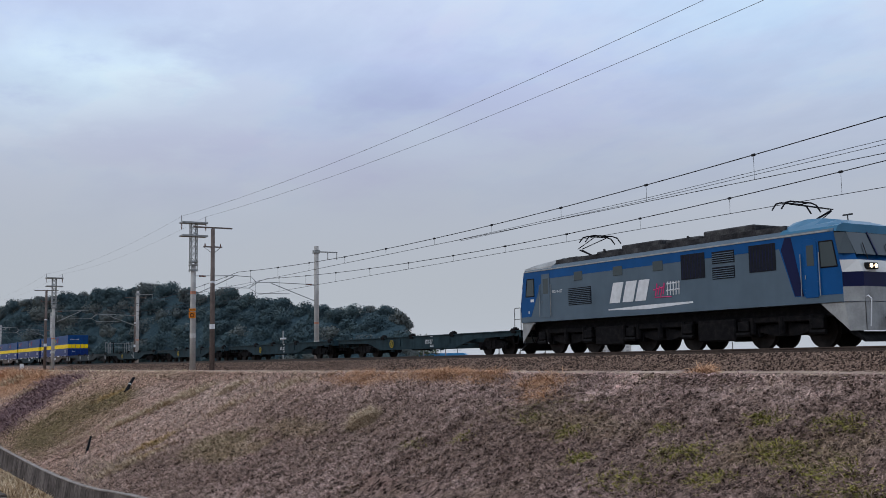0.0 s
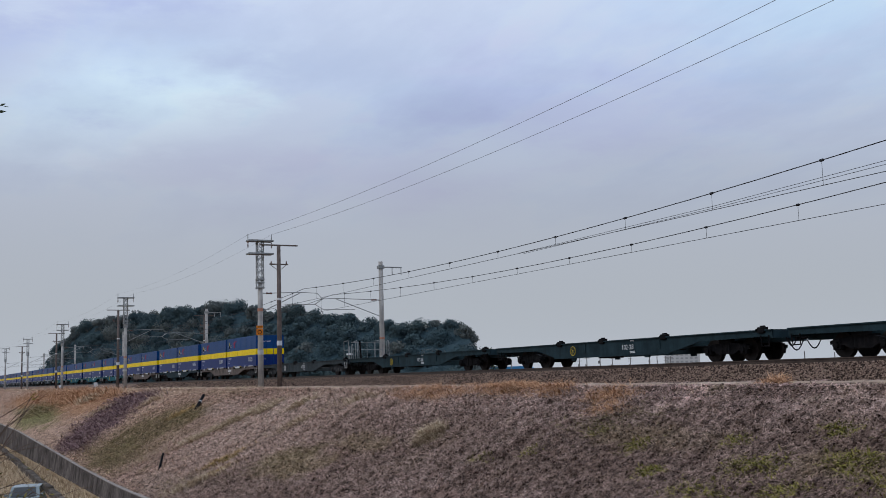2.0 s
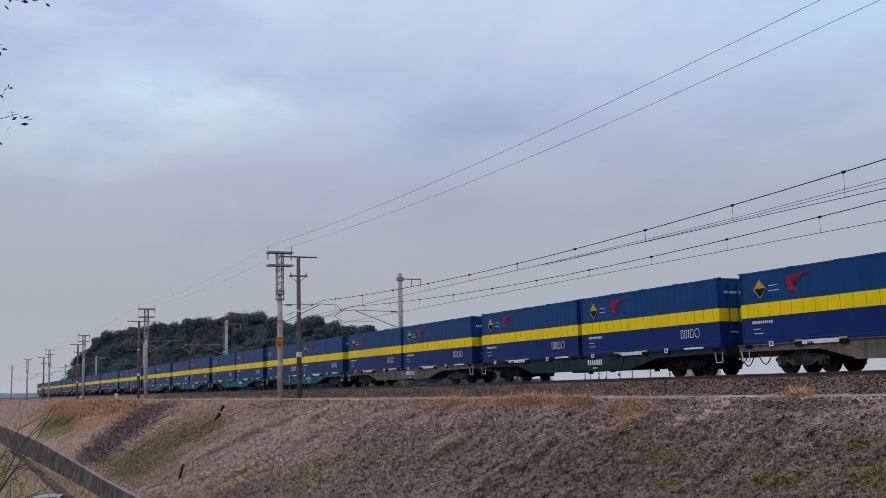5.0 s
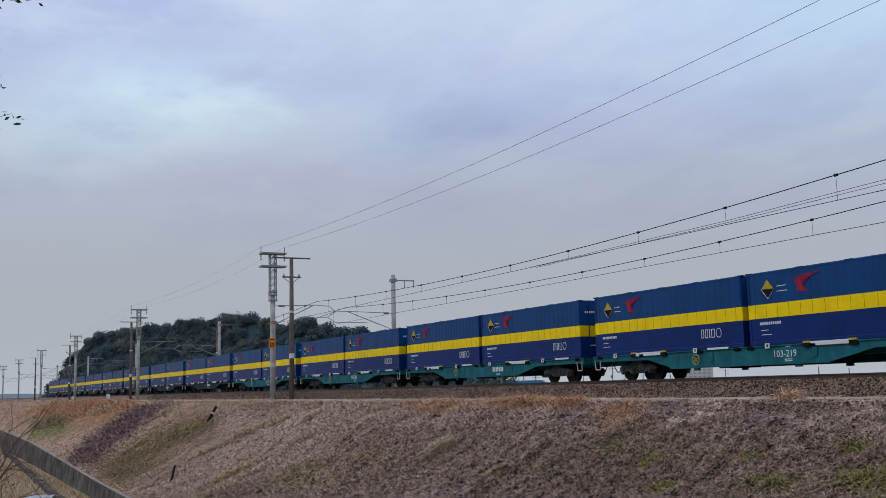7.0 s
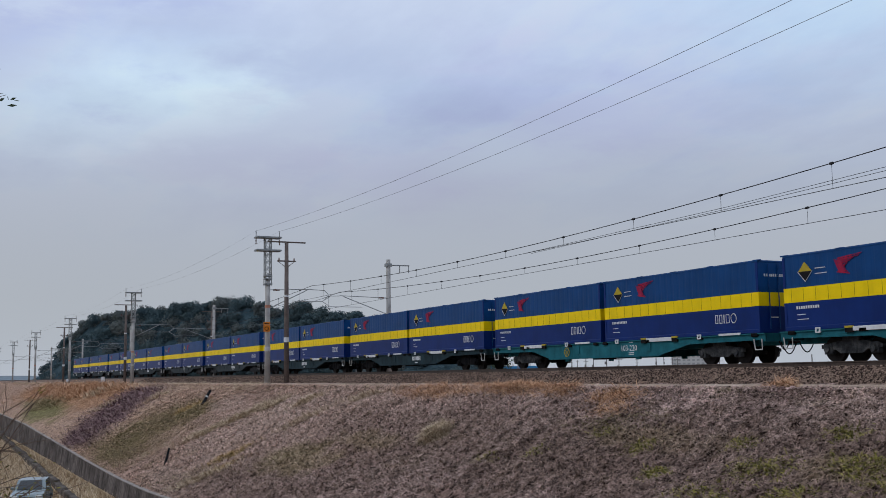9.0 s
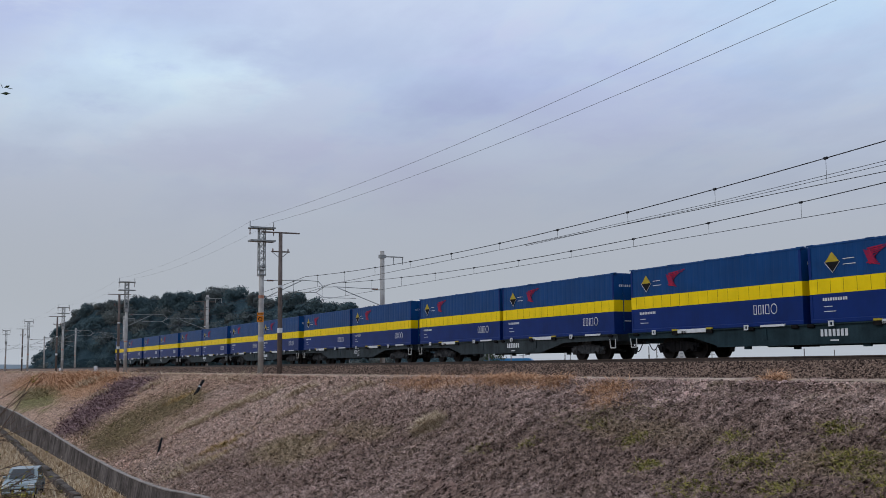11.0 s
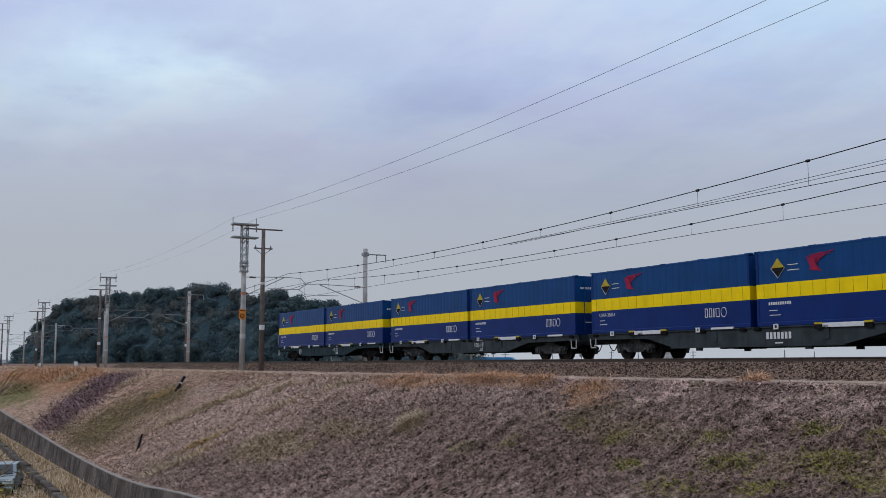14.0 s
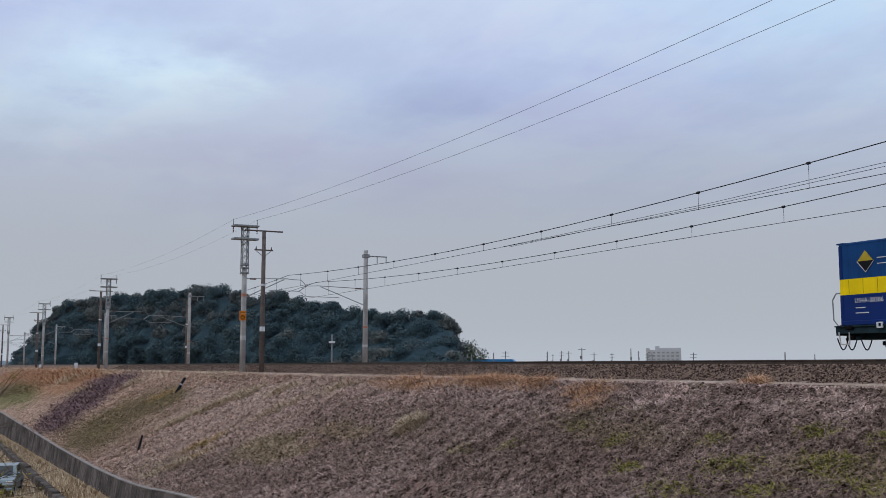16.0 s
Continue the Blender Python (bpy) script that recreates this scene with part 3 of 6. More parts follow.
            box(bm, x - 0.12, x + 0.12, yc - 1.0, yc + 1.0, RAIL - 0.36, RAIL - 0.174)
        tagged(part("sleepers", bm, "sleeper"), "concrete sleepers bedded in the ballast", "sleepers", kind="stuff")


def verge(x, y):
    """Height of the ground below the wall: the field, then a filled strip behind the kerb."""
    k = 8.1 + 0.02 * max(0.0, -57 - x)
    return 0.0 if y < k else 0.08 + 0.22 * smooth(k + 0.4, Y_WALL, y)


def make_wall():
    """Concrete retaining wall at the foot of the slope, with coping, channel and kerb."""
    for i in range(68):
        x1 = -24.0 - i * 3.0
        x0 = x1 - 2.985
        t0, t1 = wall_top(x0), wall_top(x1)
        bm = bmesh.new()
        lean = 0.22
        vs = [(x0, Y_WALL - lean, -0.2), (x1, Y_WALL - lean, -0.2), (x1, Y_WALL + 0.25, -0.2), (x0, Y_WALL + 0.25, -0.2),
              (x0, Y_WALL, t0), (x1, Y_WALL, t1), (x1, Y_WALL + 0.25, t1), (x0, Y_WALL + 0.25, t0)]
        v = [bm.verts.new(p) for p in vs]
        for f in ((0, 1, 5, 4), (1, 2, 6, 5), (2, 3, 7, 6), (3, 0, 4, 7), (4, 5, 6, 7), (3, 2, 1, 0)):
            bm.faces.new([v[k] for k in f])
        ob = tagged(part("retaining_wall", bm, "wall"), "stained grey concrete retaining wall section below the slope", "retaining wall", "wall sections along the slope", "structure")
        bm = bmesh.new()
        v = []
        for x, t in ((x0, t0), (x1, t1)):
            v.append([bm.verts.new((x, Y_WALL + u, t + w)) for u, w in ((-0.03, 0.004), (0.2, 0.004), (0.2, 0.055), (-0.03, 0.045))])
        for k in range(4):
            bm.faces.new((v[0][k], v[1][k], v[1][(k + 1) % 4], v[0][(k + 1) % 4]))
        bm.faces.new(v[0]), bm.faces.new(v[1][::-1])
        bmesh.ops.recalc_face_normals(bm, faces=bm.faces)
        part("coping", bm, "coping", ob, "pale concrete coping")
    xs = [-180 + 1.5 * i for i in range(106)]
    verts, faces = [], []
    for x in xs:
        k = 8.1 + 0.02 * max(0.0, -57 - x)
        for j in range(6):
            y = k + 0.1 + (Y_WALL + 0.12 - k - 0.1) * j / 5
            verts.append((x, y, verge(x, y) + 0.05 * noise.noise((x * 0.8, y * 1.2, 0))))
    for i in range(len(xs) - 1):
        for j in range(5):
            faces.append((i * 6 + j, (i + 1) * 6 + j, (i + 1) * 6 + j + 1, i * 6 + j + 1))
    tagged(sheet("verge", verts, faces, "field"), "dry grassy verge between kerb and wall", "verge", kind="structure")
    group = thing("kerb", "row of dark weathered kerb stones beside the wall", "kerb", kind="structure")
    rng = random.Random(3)
    for i in range(110):
        x = -30 - i * 1.1
        y = 8.1 + 0.02 * max(0.0, -57 - x) + 0.1 * noise.noise((x * 0.1, 0, 5))
        quick("kerb_stone", "stone", group, lambda bm: box(bm, x - 0.52, x + 0.52, y - 0.2, y + 0.2, -0.1, 0.42 + rng.uniform(-0.06, 0.06), 0.05))


make_ground()
make_bank()
make_ballast()
make_wall()


# ---- poles and wires ----
def step_bolts(bm, x, y, z0, z1, r):
    k = 0
    z = z0
    while z < z1:
        s = 1 if k % 2 else -1
        rod(bm, (x + s * (r - 0.02), y, z), (x + s * (r + 0.13), y, z), 0.012, 5)
        z += 0.42
        k += 1


def catenary_mast(x, y, top, base, side, lattice, sign=False):
    """Concrete mast; side +1 carries its arm towards +y."""
    mast = thing("catenary_mast", "grey concrete catenary mast with a steel lattice head" if lattice else "grey concrete catenary mast with a bracket arm",
                 "catenary mast", "catenary masts along the line", at=pose(x, y, base))
    h = top - base
    shaft_h = h - (2.9 if lattice else 0.0)
    quick("shaft", "concrete", mast, lambda bm: rod(bm, (0, 0, -0.6), (0, 0, shaft_h), 0.20, 14, 0.165), smooth=True)
    quick("step_bolts", "lattice", mast, lambda bm: step_bolts(bm, 0, 0, 1.8, shaft_h - 0.3, 0.18))
    if lattice:
        def head(bm):
            w = 0.2
            for a in (-w, w):
                for b in (-w, w):
                    rod(bm, (a, b, shaft_h - 0.5), (a, b, h - 0.15), 0.032, 5)
            n = 6
            for i in range(n):
                z0, z1 = shaft_h + (h - 0.2 - shaft_h) * i / n, shaft_h + (h - 0.2 - shaft_h) * (i + 1) / n
                for s in (-1, 1):
                    rod(bm, (-w, s * w, z0), (w, s * w, z1), 0.018, 4)
                    rod(bm, (w, s * w, z0), (-w, s * w, z1), 0.018, 4)
                    rod(bm, (s * w, -w, z0), (s * w, w, z1), 0.018, 4)
                    rod(bm, (s * w, w, z0), (s * w, -w, z1), 0.018, 4)
            for z in (shaft_h - 0.45, shaft_h - 0.1, shaft_h + 0.1):
                box(bm, -0.25, 0.25, -0.25, 0.25, z, z + 0.09)
        quick("lattice_head", "lattice", mast, head)
        for z, half in ((h - 0.14, 0.86), (h - 1.02, 0.86)):
            quick("crossarm", "lattice", mast, lambda bm: box(bm, -half * 0.45, half * 0.45, -half, half, z - 0.05, z + 0.05))
        for yy in (-0.82, 0.82):
            quick("insulator", "insulator", mast, lambda bm: [rod(bm, (0, yy, h - 0.14 - k * 0.1), (0, yy, h - 0.21 - k * 0.1), 0.055, 8, 0.03) for k in range(5)])
            quick("horn", "lattice", mast, lambda bm: rod(bm, (0, yy, h - 0.2), (0, yy, h + 0.32), 0.03, 6))
    else:
        def gallows(bm):
            z = h - 0.42
            box(bm, -0.05, 0.05, -0.2, 1.75, z - 0.04, z + 0.04)
            for yy in (0.95, 1.7):
                rod(bm, (0, yy, z), (0, yy, z - 0.55), 0.035, 6)
            box(bm, -0.22, 0.22, -0.22, 0.22, h - 0.55, h - 0.3)
        quick("gallows_arm", "lattice", mast, gallows)
    reach = (Y_NEAR if side > 0 else Y_FAR) - y
    zm = RAIL + 5.75 - base

    def arm(bm):
        s = side
        rod(bm, (0, s * 0.15, zm - 0.12), (0, reach, zm - 0.02), 0.026, 6)
        rod(bm, (0, s * 0.15, zm - 1.35), (0, reach - s * 0.3, zm - 0.08), 0.030, 6)
        chain(bm, [(0, reach * 0.55, zm - 0.85), (0, reach + s * 0.75, zm - 0.85), (0, reach + s * 1.35, zm - 0.5), (0, reach + s * 0.95, zm - 0.08), (0, reach, zm - 0.04)], 0.022, 6)
    quick("cantilever_arm", "lattice", mast, arm)
    quick("insulator", "insulator", mast, lambda bm: [rod(bm, (0, side * (0.4 + k * 0.09), zm - 0.12), (0, side * (0.46 + k * 0.09), zm - 0.12), 0.06, 8) for k in range(5)])
    bands = [(3.35, "faded_red", 0.14), (1.9, "faded_white", 0.2)] if not sign else [(5.1, "faded_red", 0.2), (2.2, "faded_white", 0.3)]
    for z, mt, hh in bands:
        quick("band", mt, mast, lambda bm: rod(bm, (0, 0, z), (0, 0, z + hh), 0.205 - 0.003 * z, 14))
    if sign:
        turn = pose(0, 0, 0, 0, 0, 62)
        plate = quick("sign_plate", "orange", mast, lambda bm: [box(bm, -0.22, 0.22, -0.27, -0.24, 3.50, 3.93, 0, turn), box(bm, -0.22, 0.22, -0.27, -0.24, 3.96, 4.14, 0, turn)], "orange warning sign plate")
        def ring(bm):
            pts = [turn @ Vector((0.12 * math.cos(k * math.pi / 8), -0.285, 3.70 + 0.12 * math.sin(k * math.pi / 8))) for k in range(17)]
            chain(bm, pts, 0.022, 5)
        quick("sign_ring", "black", plate, ring)
        quick("sign_bar", "black", plate, lambda bm: box(bm, -0.16, 0.16, -0.285, -0.27, 4.03, 4.07, 0, turn))
    return mast


def service_pole(x, y, top, base):
    pole = thing("service_pole", "slim brown stained line pole with a crossarm", "utility pole", "brown service poles", at=pose(x, y, base))
    h = top - base
    quick("shaft", "brown_pole", pole, lambda bm: rod(bm, (0, 0, -0.6), (0, 0, h), 0.17, 12, 0.12), smooth=True)
    quick("crossarm", "brown_pole", pole, lambda bm: box(bm, -0.06, 0.06, -1.25, 1.25, h + 0.02, h + 0.10))
    quick("crossarm", "brown_pole", pole, lambda bm: box(bm, -0.05, 0.05, -0.6, 0.6, h - 1.2, h - 1.12))
    quick("brace", "brown_pole", pole, lambda bm: [rod(bm, (0.2 * s, 0.5 * s, h - 1.16), (0, 0, h - 1.6), 0.02, 5) for s in (-1, 1)])
    quick("step_bolts", "brown_pole", pole, lambda bm: step_bolts(bm, 0, 0, 1.8, h - 0.2, 0.14))
    for z, hh, r in ((2.65, 0.3, 0.17), (5.5, 0.14, 0.155)):
        quick("band", "white", pole, lambda bm: rod(bm, (0, 0, z), (0, 0, z + hh), r, 12))
    for s in (-0.5, 0.5):
        quick("insulator", "insulator", pole, lambda bm: rod(bm, (0, s, h - 1.12), (0, s, h - 0.95), 0.05, 8, 0.03))
    return pole


NEAR_MASTS = [-15.0, -68.4, -117.6, -170.0, -222.0, -275.0, -330.0]
FAR_MASTS = [-15.0, -73.3, -126.0, -181.0, -238.0, -296.0]
for x in NEAR_MASTS[1:]:
    catenary_mast(x, 21.0, EYE + 9.5, Z_FOOT - 0.1, 1, True, sign=(x == -68.4))
for x in FAR_MASTS[1:]:
    catenary_mast(x, 32.0, EYE + 8.75, Z_FOOT - 0.1, -1, False)
for x, y, top in ((-63.9, 20.85, 8.45), (-121.2, 20.85, 8.2), (-176.0, 20.85, 8.2), (-232.0, 20.85, 8.2)):
    service_pole(x, y, EYE + top, Z_CREST)
for x, y, top in ((-129.4, 32.6, 8.1), (-190.0, 32.6, 8.0)):
    service_pole(x, y, EYE + top, Z_CREST)


def wire(points, r, label, group, mat="wire"):
    cu = bpy.data.curves.new("overhead_wire", "CURVE")
    cu.dimensions, cu.bevel_depth, cu.bevel_resolution = "3D", r, 1
    sp = cu.splines.new("POLY")
    sp.points.add(len(points) - 1)
    for p, co in zip(sp.points, points):
        p.co = (*co, 1)
    cu.materials.append(M[mat])
    return tagged(new("overhead_wire", cu), label, "wire", group)


def sagging(x0, x1, y, z, sag, n=16):
    return [(x0 + (x1 - x0) * i / n, y, z - 4 * sag * (i / n) * (1 - i / n)) for i in range(n + 1)]


def catenary(masts, y, messenger, contact, sag, extra=None, first=0.0):
    xs = [40.0] + masts
    for x0, x1 in zip(xs, xs[1:]):
        r0, r1 = first * (x0 == masts[0]), first * (x1 == masts[0])
        run = [(px, py, pz + r0 + (r1 - r0) * i / 16) for i, (px, py, pz) in enumerate(sagging(x0, x1, y, messenger, sag))]
        wire(run, 0.016, "dark stranded messenger wire above the track", "messenger wires")
        wire([(x0, y, contact), (x1, y, contact)], 0.011, "dark copper contact wire above the track", "contact wires")
        if extra:
            wire([(x0, y + 0.35, contact + extra), (x1, y + 0.35, contact + extra)], 0.009, "thin auxiliary wire above the track", "auxiliary wires")
        n = max(1, round(abs(x1 - x0) / 5.0))
        for i in range(n):
            u = (i + 0.5) / n
            x, z = x0 + (x1 - x0) * u, messenger - 4 * sag * u * (1 - u) + r0 + (r1 - r0) * u
            if x < -190:
                continue
            hanger = thing("dropper", "thin wire dropper with a dark clamp", "dropper", "droppers between the wires", at=pose(x, y, contact))
            quick("dropper_rod", "wire", hanger, lambda bm: rod(bm, (0, 0, 0), (0, 0, z - contact), 0.008, 4))
            quick("clamp", "wire", hanger, lambda bm: rod(bm, (-0.06, 0, z - contact), (0.06, 0, z - contact), 0.045, 6))


catenary(NEAR_MASTS, Y_NEAR, EYE + 6.16, EYE + 5.28, 0.70, first=0.24)
catenary(FAR_MASTS, Y_FAR, EYE + 6.18, EYE + 5.09, 0.80)
for y, z1 in ((Y_NEAR + 0.05, 5.72), (Y_NEAR + 0.35, 5.66)):
    wire([(-40.0, y, EYE + 5.30), (-27.0, y, EYE + 5.42), (-15.0, y, EYE + z1), (30.0, y, EYE + 6.4)], 0.008, "thin wire leaving the overlap above the track", "auxiliary wires")
for y, z in ((20.2, EYE + 9.78), (21.8, EYE + 9.82)):
    xs = [45.0] + NEAR_MASTS
    for x0, x1 in zip(xs, xs[1:]):
        wire(sagging(x0, x1, y, z, 0.55), 0.0075 if x1 > -80 else 0.0045, "thin pale feeder wire strung between mast heads", "feeder wires", "feeder")


# ---- woods and distance ----
# skyline of the wooded hill: bearing (degrees from -x towards +y) and rise per metre of distance
SKYLINE = [(5.0, 0.0), (5.84, 0.011), (6.34, 0.0235), (6.84, 0.0375), (7.36, 0.0462), (7.88, 0.054), (8.42, 0.0592), (9.1, 0.0625), (10.49, 0.0651), (10.97, 0.0684),
           (11.71, 0.0662), (12.39, 0.0684), (13.33, 0.0729), (13.86, 0.0690), (14.5, 0.0738), (15.26, 0.0756), (15.97, 0.0748), (16.6, 0.0700), (17.31, 0.0680),
           (17.91, 0.0705), (18.66, 0.0723), (20.02, 0.0683), (20.48, 0.0635), (21.42, 0.0605), (22.8, 0.059), (24.21, 0.0559), (24.92, 0.0503), (25.53, 0.0523),
           (26.3, 0.0539), (27.68, 0.0510), (28.39, 0.0427), (28.76, 0.0277), (29.1, 0.012)]


def hill_edge(b):
    """Distance of the foot of the wood at a bearing."""
    return float(np.interp(b, [4.5, 10.4, 18.6, 24.5, 29.6], [435, 398, 322, 285, 266]))


def canopy(b, v):
    """Height of the tree tops at depth v (0 front, 1 back) of the wood."""
    d = hill_edge(b) + 42 * v
    rise = float(np.interp(b, [p[0] for p in SKYLINE], [p[1] for p in SKYLINE]))
    return d, max(0.5, (EYE + rise * d) * (0.44 + 0.56 * min(1.0, v / 0.75) ** 0.8))


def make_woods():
    """Wooded hill: an added core, shade put into its dark colour, under single crowns, each a cluster of leafy lobes.
    """
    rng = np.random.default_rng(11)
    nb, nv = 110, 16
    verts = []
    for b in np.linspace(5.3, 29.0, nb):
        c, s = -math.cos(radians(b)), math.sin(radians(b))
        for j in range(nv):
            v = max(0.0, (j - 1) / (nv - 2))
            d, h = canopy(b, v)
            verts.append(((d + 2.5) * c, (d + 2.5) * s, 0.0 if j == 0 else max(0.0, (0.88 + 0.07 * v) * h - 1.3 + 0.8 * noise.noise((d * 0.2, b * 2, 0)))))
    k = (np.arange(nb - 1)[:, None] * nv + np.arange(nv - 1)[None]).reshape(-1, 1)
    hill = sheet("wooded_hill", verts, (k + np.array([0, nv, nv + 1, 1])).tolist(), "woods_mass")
    tagged(hill, "core sheet of the wooded hill, coloured dark as the shade between crowns", "hill", kind="structure")
    kinds = {"woods": [], "woods_olive": []}
    for row in range(9):
        b = 5.9 + rng.uniform(0, 0.5)
        while b < 29.0:
            v = min(1.0, max(0.0, row / 8 + rng.uniform(-0.05, 0.05)))
            d, top = canopy(b, v)
            big = rng.uniform(2.3, 4.3) * min(1.0, 0.35 + top / 18) * (1.15 if row < 4 else 1.0)
            top += (rng.normal() * 0.8 - 0.4) * (row > 5)
            top -= rng.uniform(0, 3.0) * (row <= 5)
            mid = np.array((-d * math.cos(radians(b)), d * math.sin(radians(b)), max(1.0, top - big * 1.0)))
            olive = noise.noise((mid[0] * 0.05, mid[1] * 0.05, 3.0)) + 0.5 * (row / 8) + rng.normal() * 0.25 > 0.42
            lobes = 12
            for q in range(lobes):
                w = rng.normal(size=3)
                w /= np.linalg.norm(w)
                w[2] = abs(w[2]) if q < lobes - 4 else -abs(w[2])
                kinds["woods_olive" if olive else "woods"].append((*(mid + w * big * np.array((0.68, 0.68, 0.62))), big * rng.uniform(0.42, 0.64)))
            if row == 0:   # skirts of leaves down to the ground at the edge of the wood
                for q in range(20):
                    kinds["woods"].append((*(mid + np.array((rng.normal() * big * 0.6, rng.normal() * big * 0.6, -rng.uniform(0.3, 3.0) * big))), big * rng.uniform(0.35, 0.55)))
            b += math.degrees(big * rng.uniform(1.5, 2.0) / d)
    for mat, lobes in kinds.items():
        lobes = np.array(lobes)
        per = 112
        n = len(lobes) * per
        mid, rad = np.repeat(lobes[:, :3], per, 0), np.repeat(lobes[:, 3:], per, 0)
        out = rng.normal(size=(n, 3))
        out /= np.linalg.norm(out, axis=1)[:, None]
        mid = mid + out * rad * rng.uniform(0.75, 1.12, (n, 1)) * np.array((1, 1, 0.8))
        normal = out + rng.normal(size=(n, 3)) * 0.28
        normal /= np.linalg.norm(normal, axis=1)[:, None]
        t1 = np.cross(normal, rng.normal(size=(n, 3)))
        t1 /= np.linalg.norm(t1, axis=1)[:, None]
        t2 = np.cross(normal, t1)
        sz = rng.uniform(0.13, 0.34, (n, 1))
        q = np.stack((mid - t1 * sz, mid - t2 * sz, mid + t1 * sz, mid + t2 * sz * 0.8), 1).reshape(-1, 3)
        q[:, 2] = np.maximum(q[:, 2], 0.02)
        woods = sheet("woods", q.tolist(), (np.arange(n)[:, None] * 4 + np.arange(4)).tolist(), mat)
        tagged(woods, "dense dark evergreen crowns on a low hill, tinted blue for haze" if mat == "woods" else "olive brown evergreen crowns among darker ones", "woods", kind="stuff")


def far_tree(x, y, h, name="tree"):
    rng = np.random.default_rng(int(abs(x) * 7))
    tree = thing("tree", "thin grey-green tree at the edge of the wood", "tree", "trees by the wood", at=pose(x, y, 0))
    quick("trunk", "bark", tree, lambda bm: [rod(bm, (0, 0, 0), (0, 0, h * 0.6), 0.18, 7, 0.1)] + [rod(bm, (0, 0, h * (0.35 + 0.07 * k)), (1.6 * math.cos(k * 2.2), 1.6 * math.sin(k * 2.2), h * (0.55 + 0.08 * k)), 0.07, 5, 0.03) for k in range(6)])
    verts, faces = [], []
    for i in range(700):
        p = rng.normal(size=3)
        p = p / np.linalg.norm(p) * rng.uniform(0.25, 1.0) * np.array((2.1, 2.1, h * 0.36)) + np.array((0, 0, h * 0.66))
        t1, t2 = rng.normal(size=(2, 3)) * 0.11
        k = len(verts)
        verts += [tuple(p - t1), tuple(p - t2), tuple(p + t1), tuple(p + t2)]
        faces.append((k, k + 1, k + 2, k + 3))
    sheet("crown", verts, faces, "twig_leaf", tree)


def bearing_at(b, d):
    return -d * math.cos(radians(b)), d * math.sin(radians(b))


def utility_pole(b, d, h, arms=2):
    x, y = bearing_at(b, d)
    pole = thing("utility_pole", "distant grey concrete utility pole with crossarms", "utility pole", "utility poles over the far fields", at=pose(x, y, 0, 0, 0, 37 * b))
    quick("shaft", "far_pole", pole, lambda bm: rod(bm, (0, 0, 0), (0, 0, h), 0.19, 8, 0.12))
    for k in range(arms):
        quick("crossarm", "far_pole", pole, lambda bm: box(bm, -1.1, 1.1, -0.06, 0.06, h - 0.6 - k * 0.9, h - 0.48 - k * 0.9))
    if arms:
        quick("transformer", "far_pole", pole, lambda bm: rod(bm, (0.35, 0, h - 3.2), (0.35, 0, h - 2.4), 0.25, 8))


def far_house(b, d, w, dep, eave, ridge, roof, turn):
    x, y = bearing_at(b, d)
    house = thing("house", "distant low building with a blue sheet roof" if roof == "far_roof" else "distant pale house with a grey roof", "house", "houses beyond the railway", at=pose(x, y, 0, 0, 0, turn))
    quick("wall", "far_wall", house, lambda bm: box(bm, -w / 2, w / 2, -dep / 2, dep / 2, 0, eave))
    quick("roof", roof, house, lambda bm: prism(bm, [(-w / 2 - 0.5, eave + 0.01), (w / 2 + 0.5, eave + 0.01), (w / 2 - w * 0.12, ridge), (-w / 2 + w * 0.12, ridge)], -dep / 2 - 0.5, dep / 2 + 0.5))
    for k in range(3):
        quick("window", "glass", house, lambda bm: box(bm, -w / 3 + k * w / 3 - 0.9, -w / 3 + k * w / 3 + 0.9, -dep / 2 - 0.05, -dep / 2 + 0.02, eave - 2.4, eave - 1.0))


make_woods()
for b, d, h in ((29.4, 262, 9.5), (29.9, 266, 8.0)):
    far_tree(*bearing_at(b, d), h + 4)
far_house(30.2, 285, 18, 10, 6.6, 8.7, "far_roof", 55)
for b, d, w, top in ((31.6, 330, 12, 8.0), (33.6, 380, 14, 8.6), (34.9, 360, 11, 8.4), (36.0, 420, 16, 8.8), (37.3, 400, 15, 8.5), (41.8, 460, 18, 8.8), (43.3, 520, 20, 9.0)):
    far_house(b, d, w, 9, top - 2.2, top, "far_tile", 30 + b)
for b, d, h, arms in ((29.35, 240, 9.6, 0), (30.55, 250, 10.0, 0), (31.2, 290, 11.0, 2), (33.45, 300, 11.0, 2), (33.75, 420, 11.6, 1), (34.2, 330, 11.5, 2), (34.6, 320, 11.3, 1),
                      (35.3, 310, 12.2, 1), (35.95, 340, 11.2, 1), (36.9, 360, 11.3, 2), (37.9, 300, 11.8, 2), (38.3, 400, 12.5, 2), (38.75, 340, 11.0, 2), (39.0, 310, 10.6, 1),
                      (41.15, 330, 11.0, 2), (45.75, 240, 9.9, 0), (47.2, 360, 10.8, 2)):
    utility_pole(b, d, h, arms)


def tower_block():
    x, y = bearing_at(39.6, 950)
    block = thing("apartment_building", "distant apartment block, haze put into its pale grey colour", "building", at=pose(x, y, 0, 0, 0, 52))
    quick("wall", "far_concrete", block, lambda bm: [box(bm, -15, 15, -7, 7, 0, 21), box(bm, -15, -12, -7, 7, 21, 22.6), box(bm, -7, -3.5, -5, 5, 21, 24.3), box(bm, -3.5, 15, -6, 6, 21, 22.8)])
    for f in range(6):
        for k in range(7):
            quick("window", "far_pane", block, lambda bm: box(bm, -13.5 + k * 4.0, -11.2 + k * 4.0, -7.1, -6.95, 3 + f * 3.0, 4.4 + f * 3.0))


tower_block()


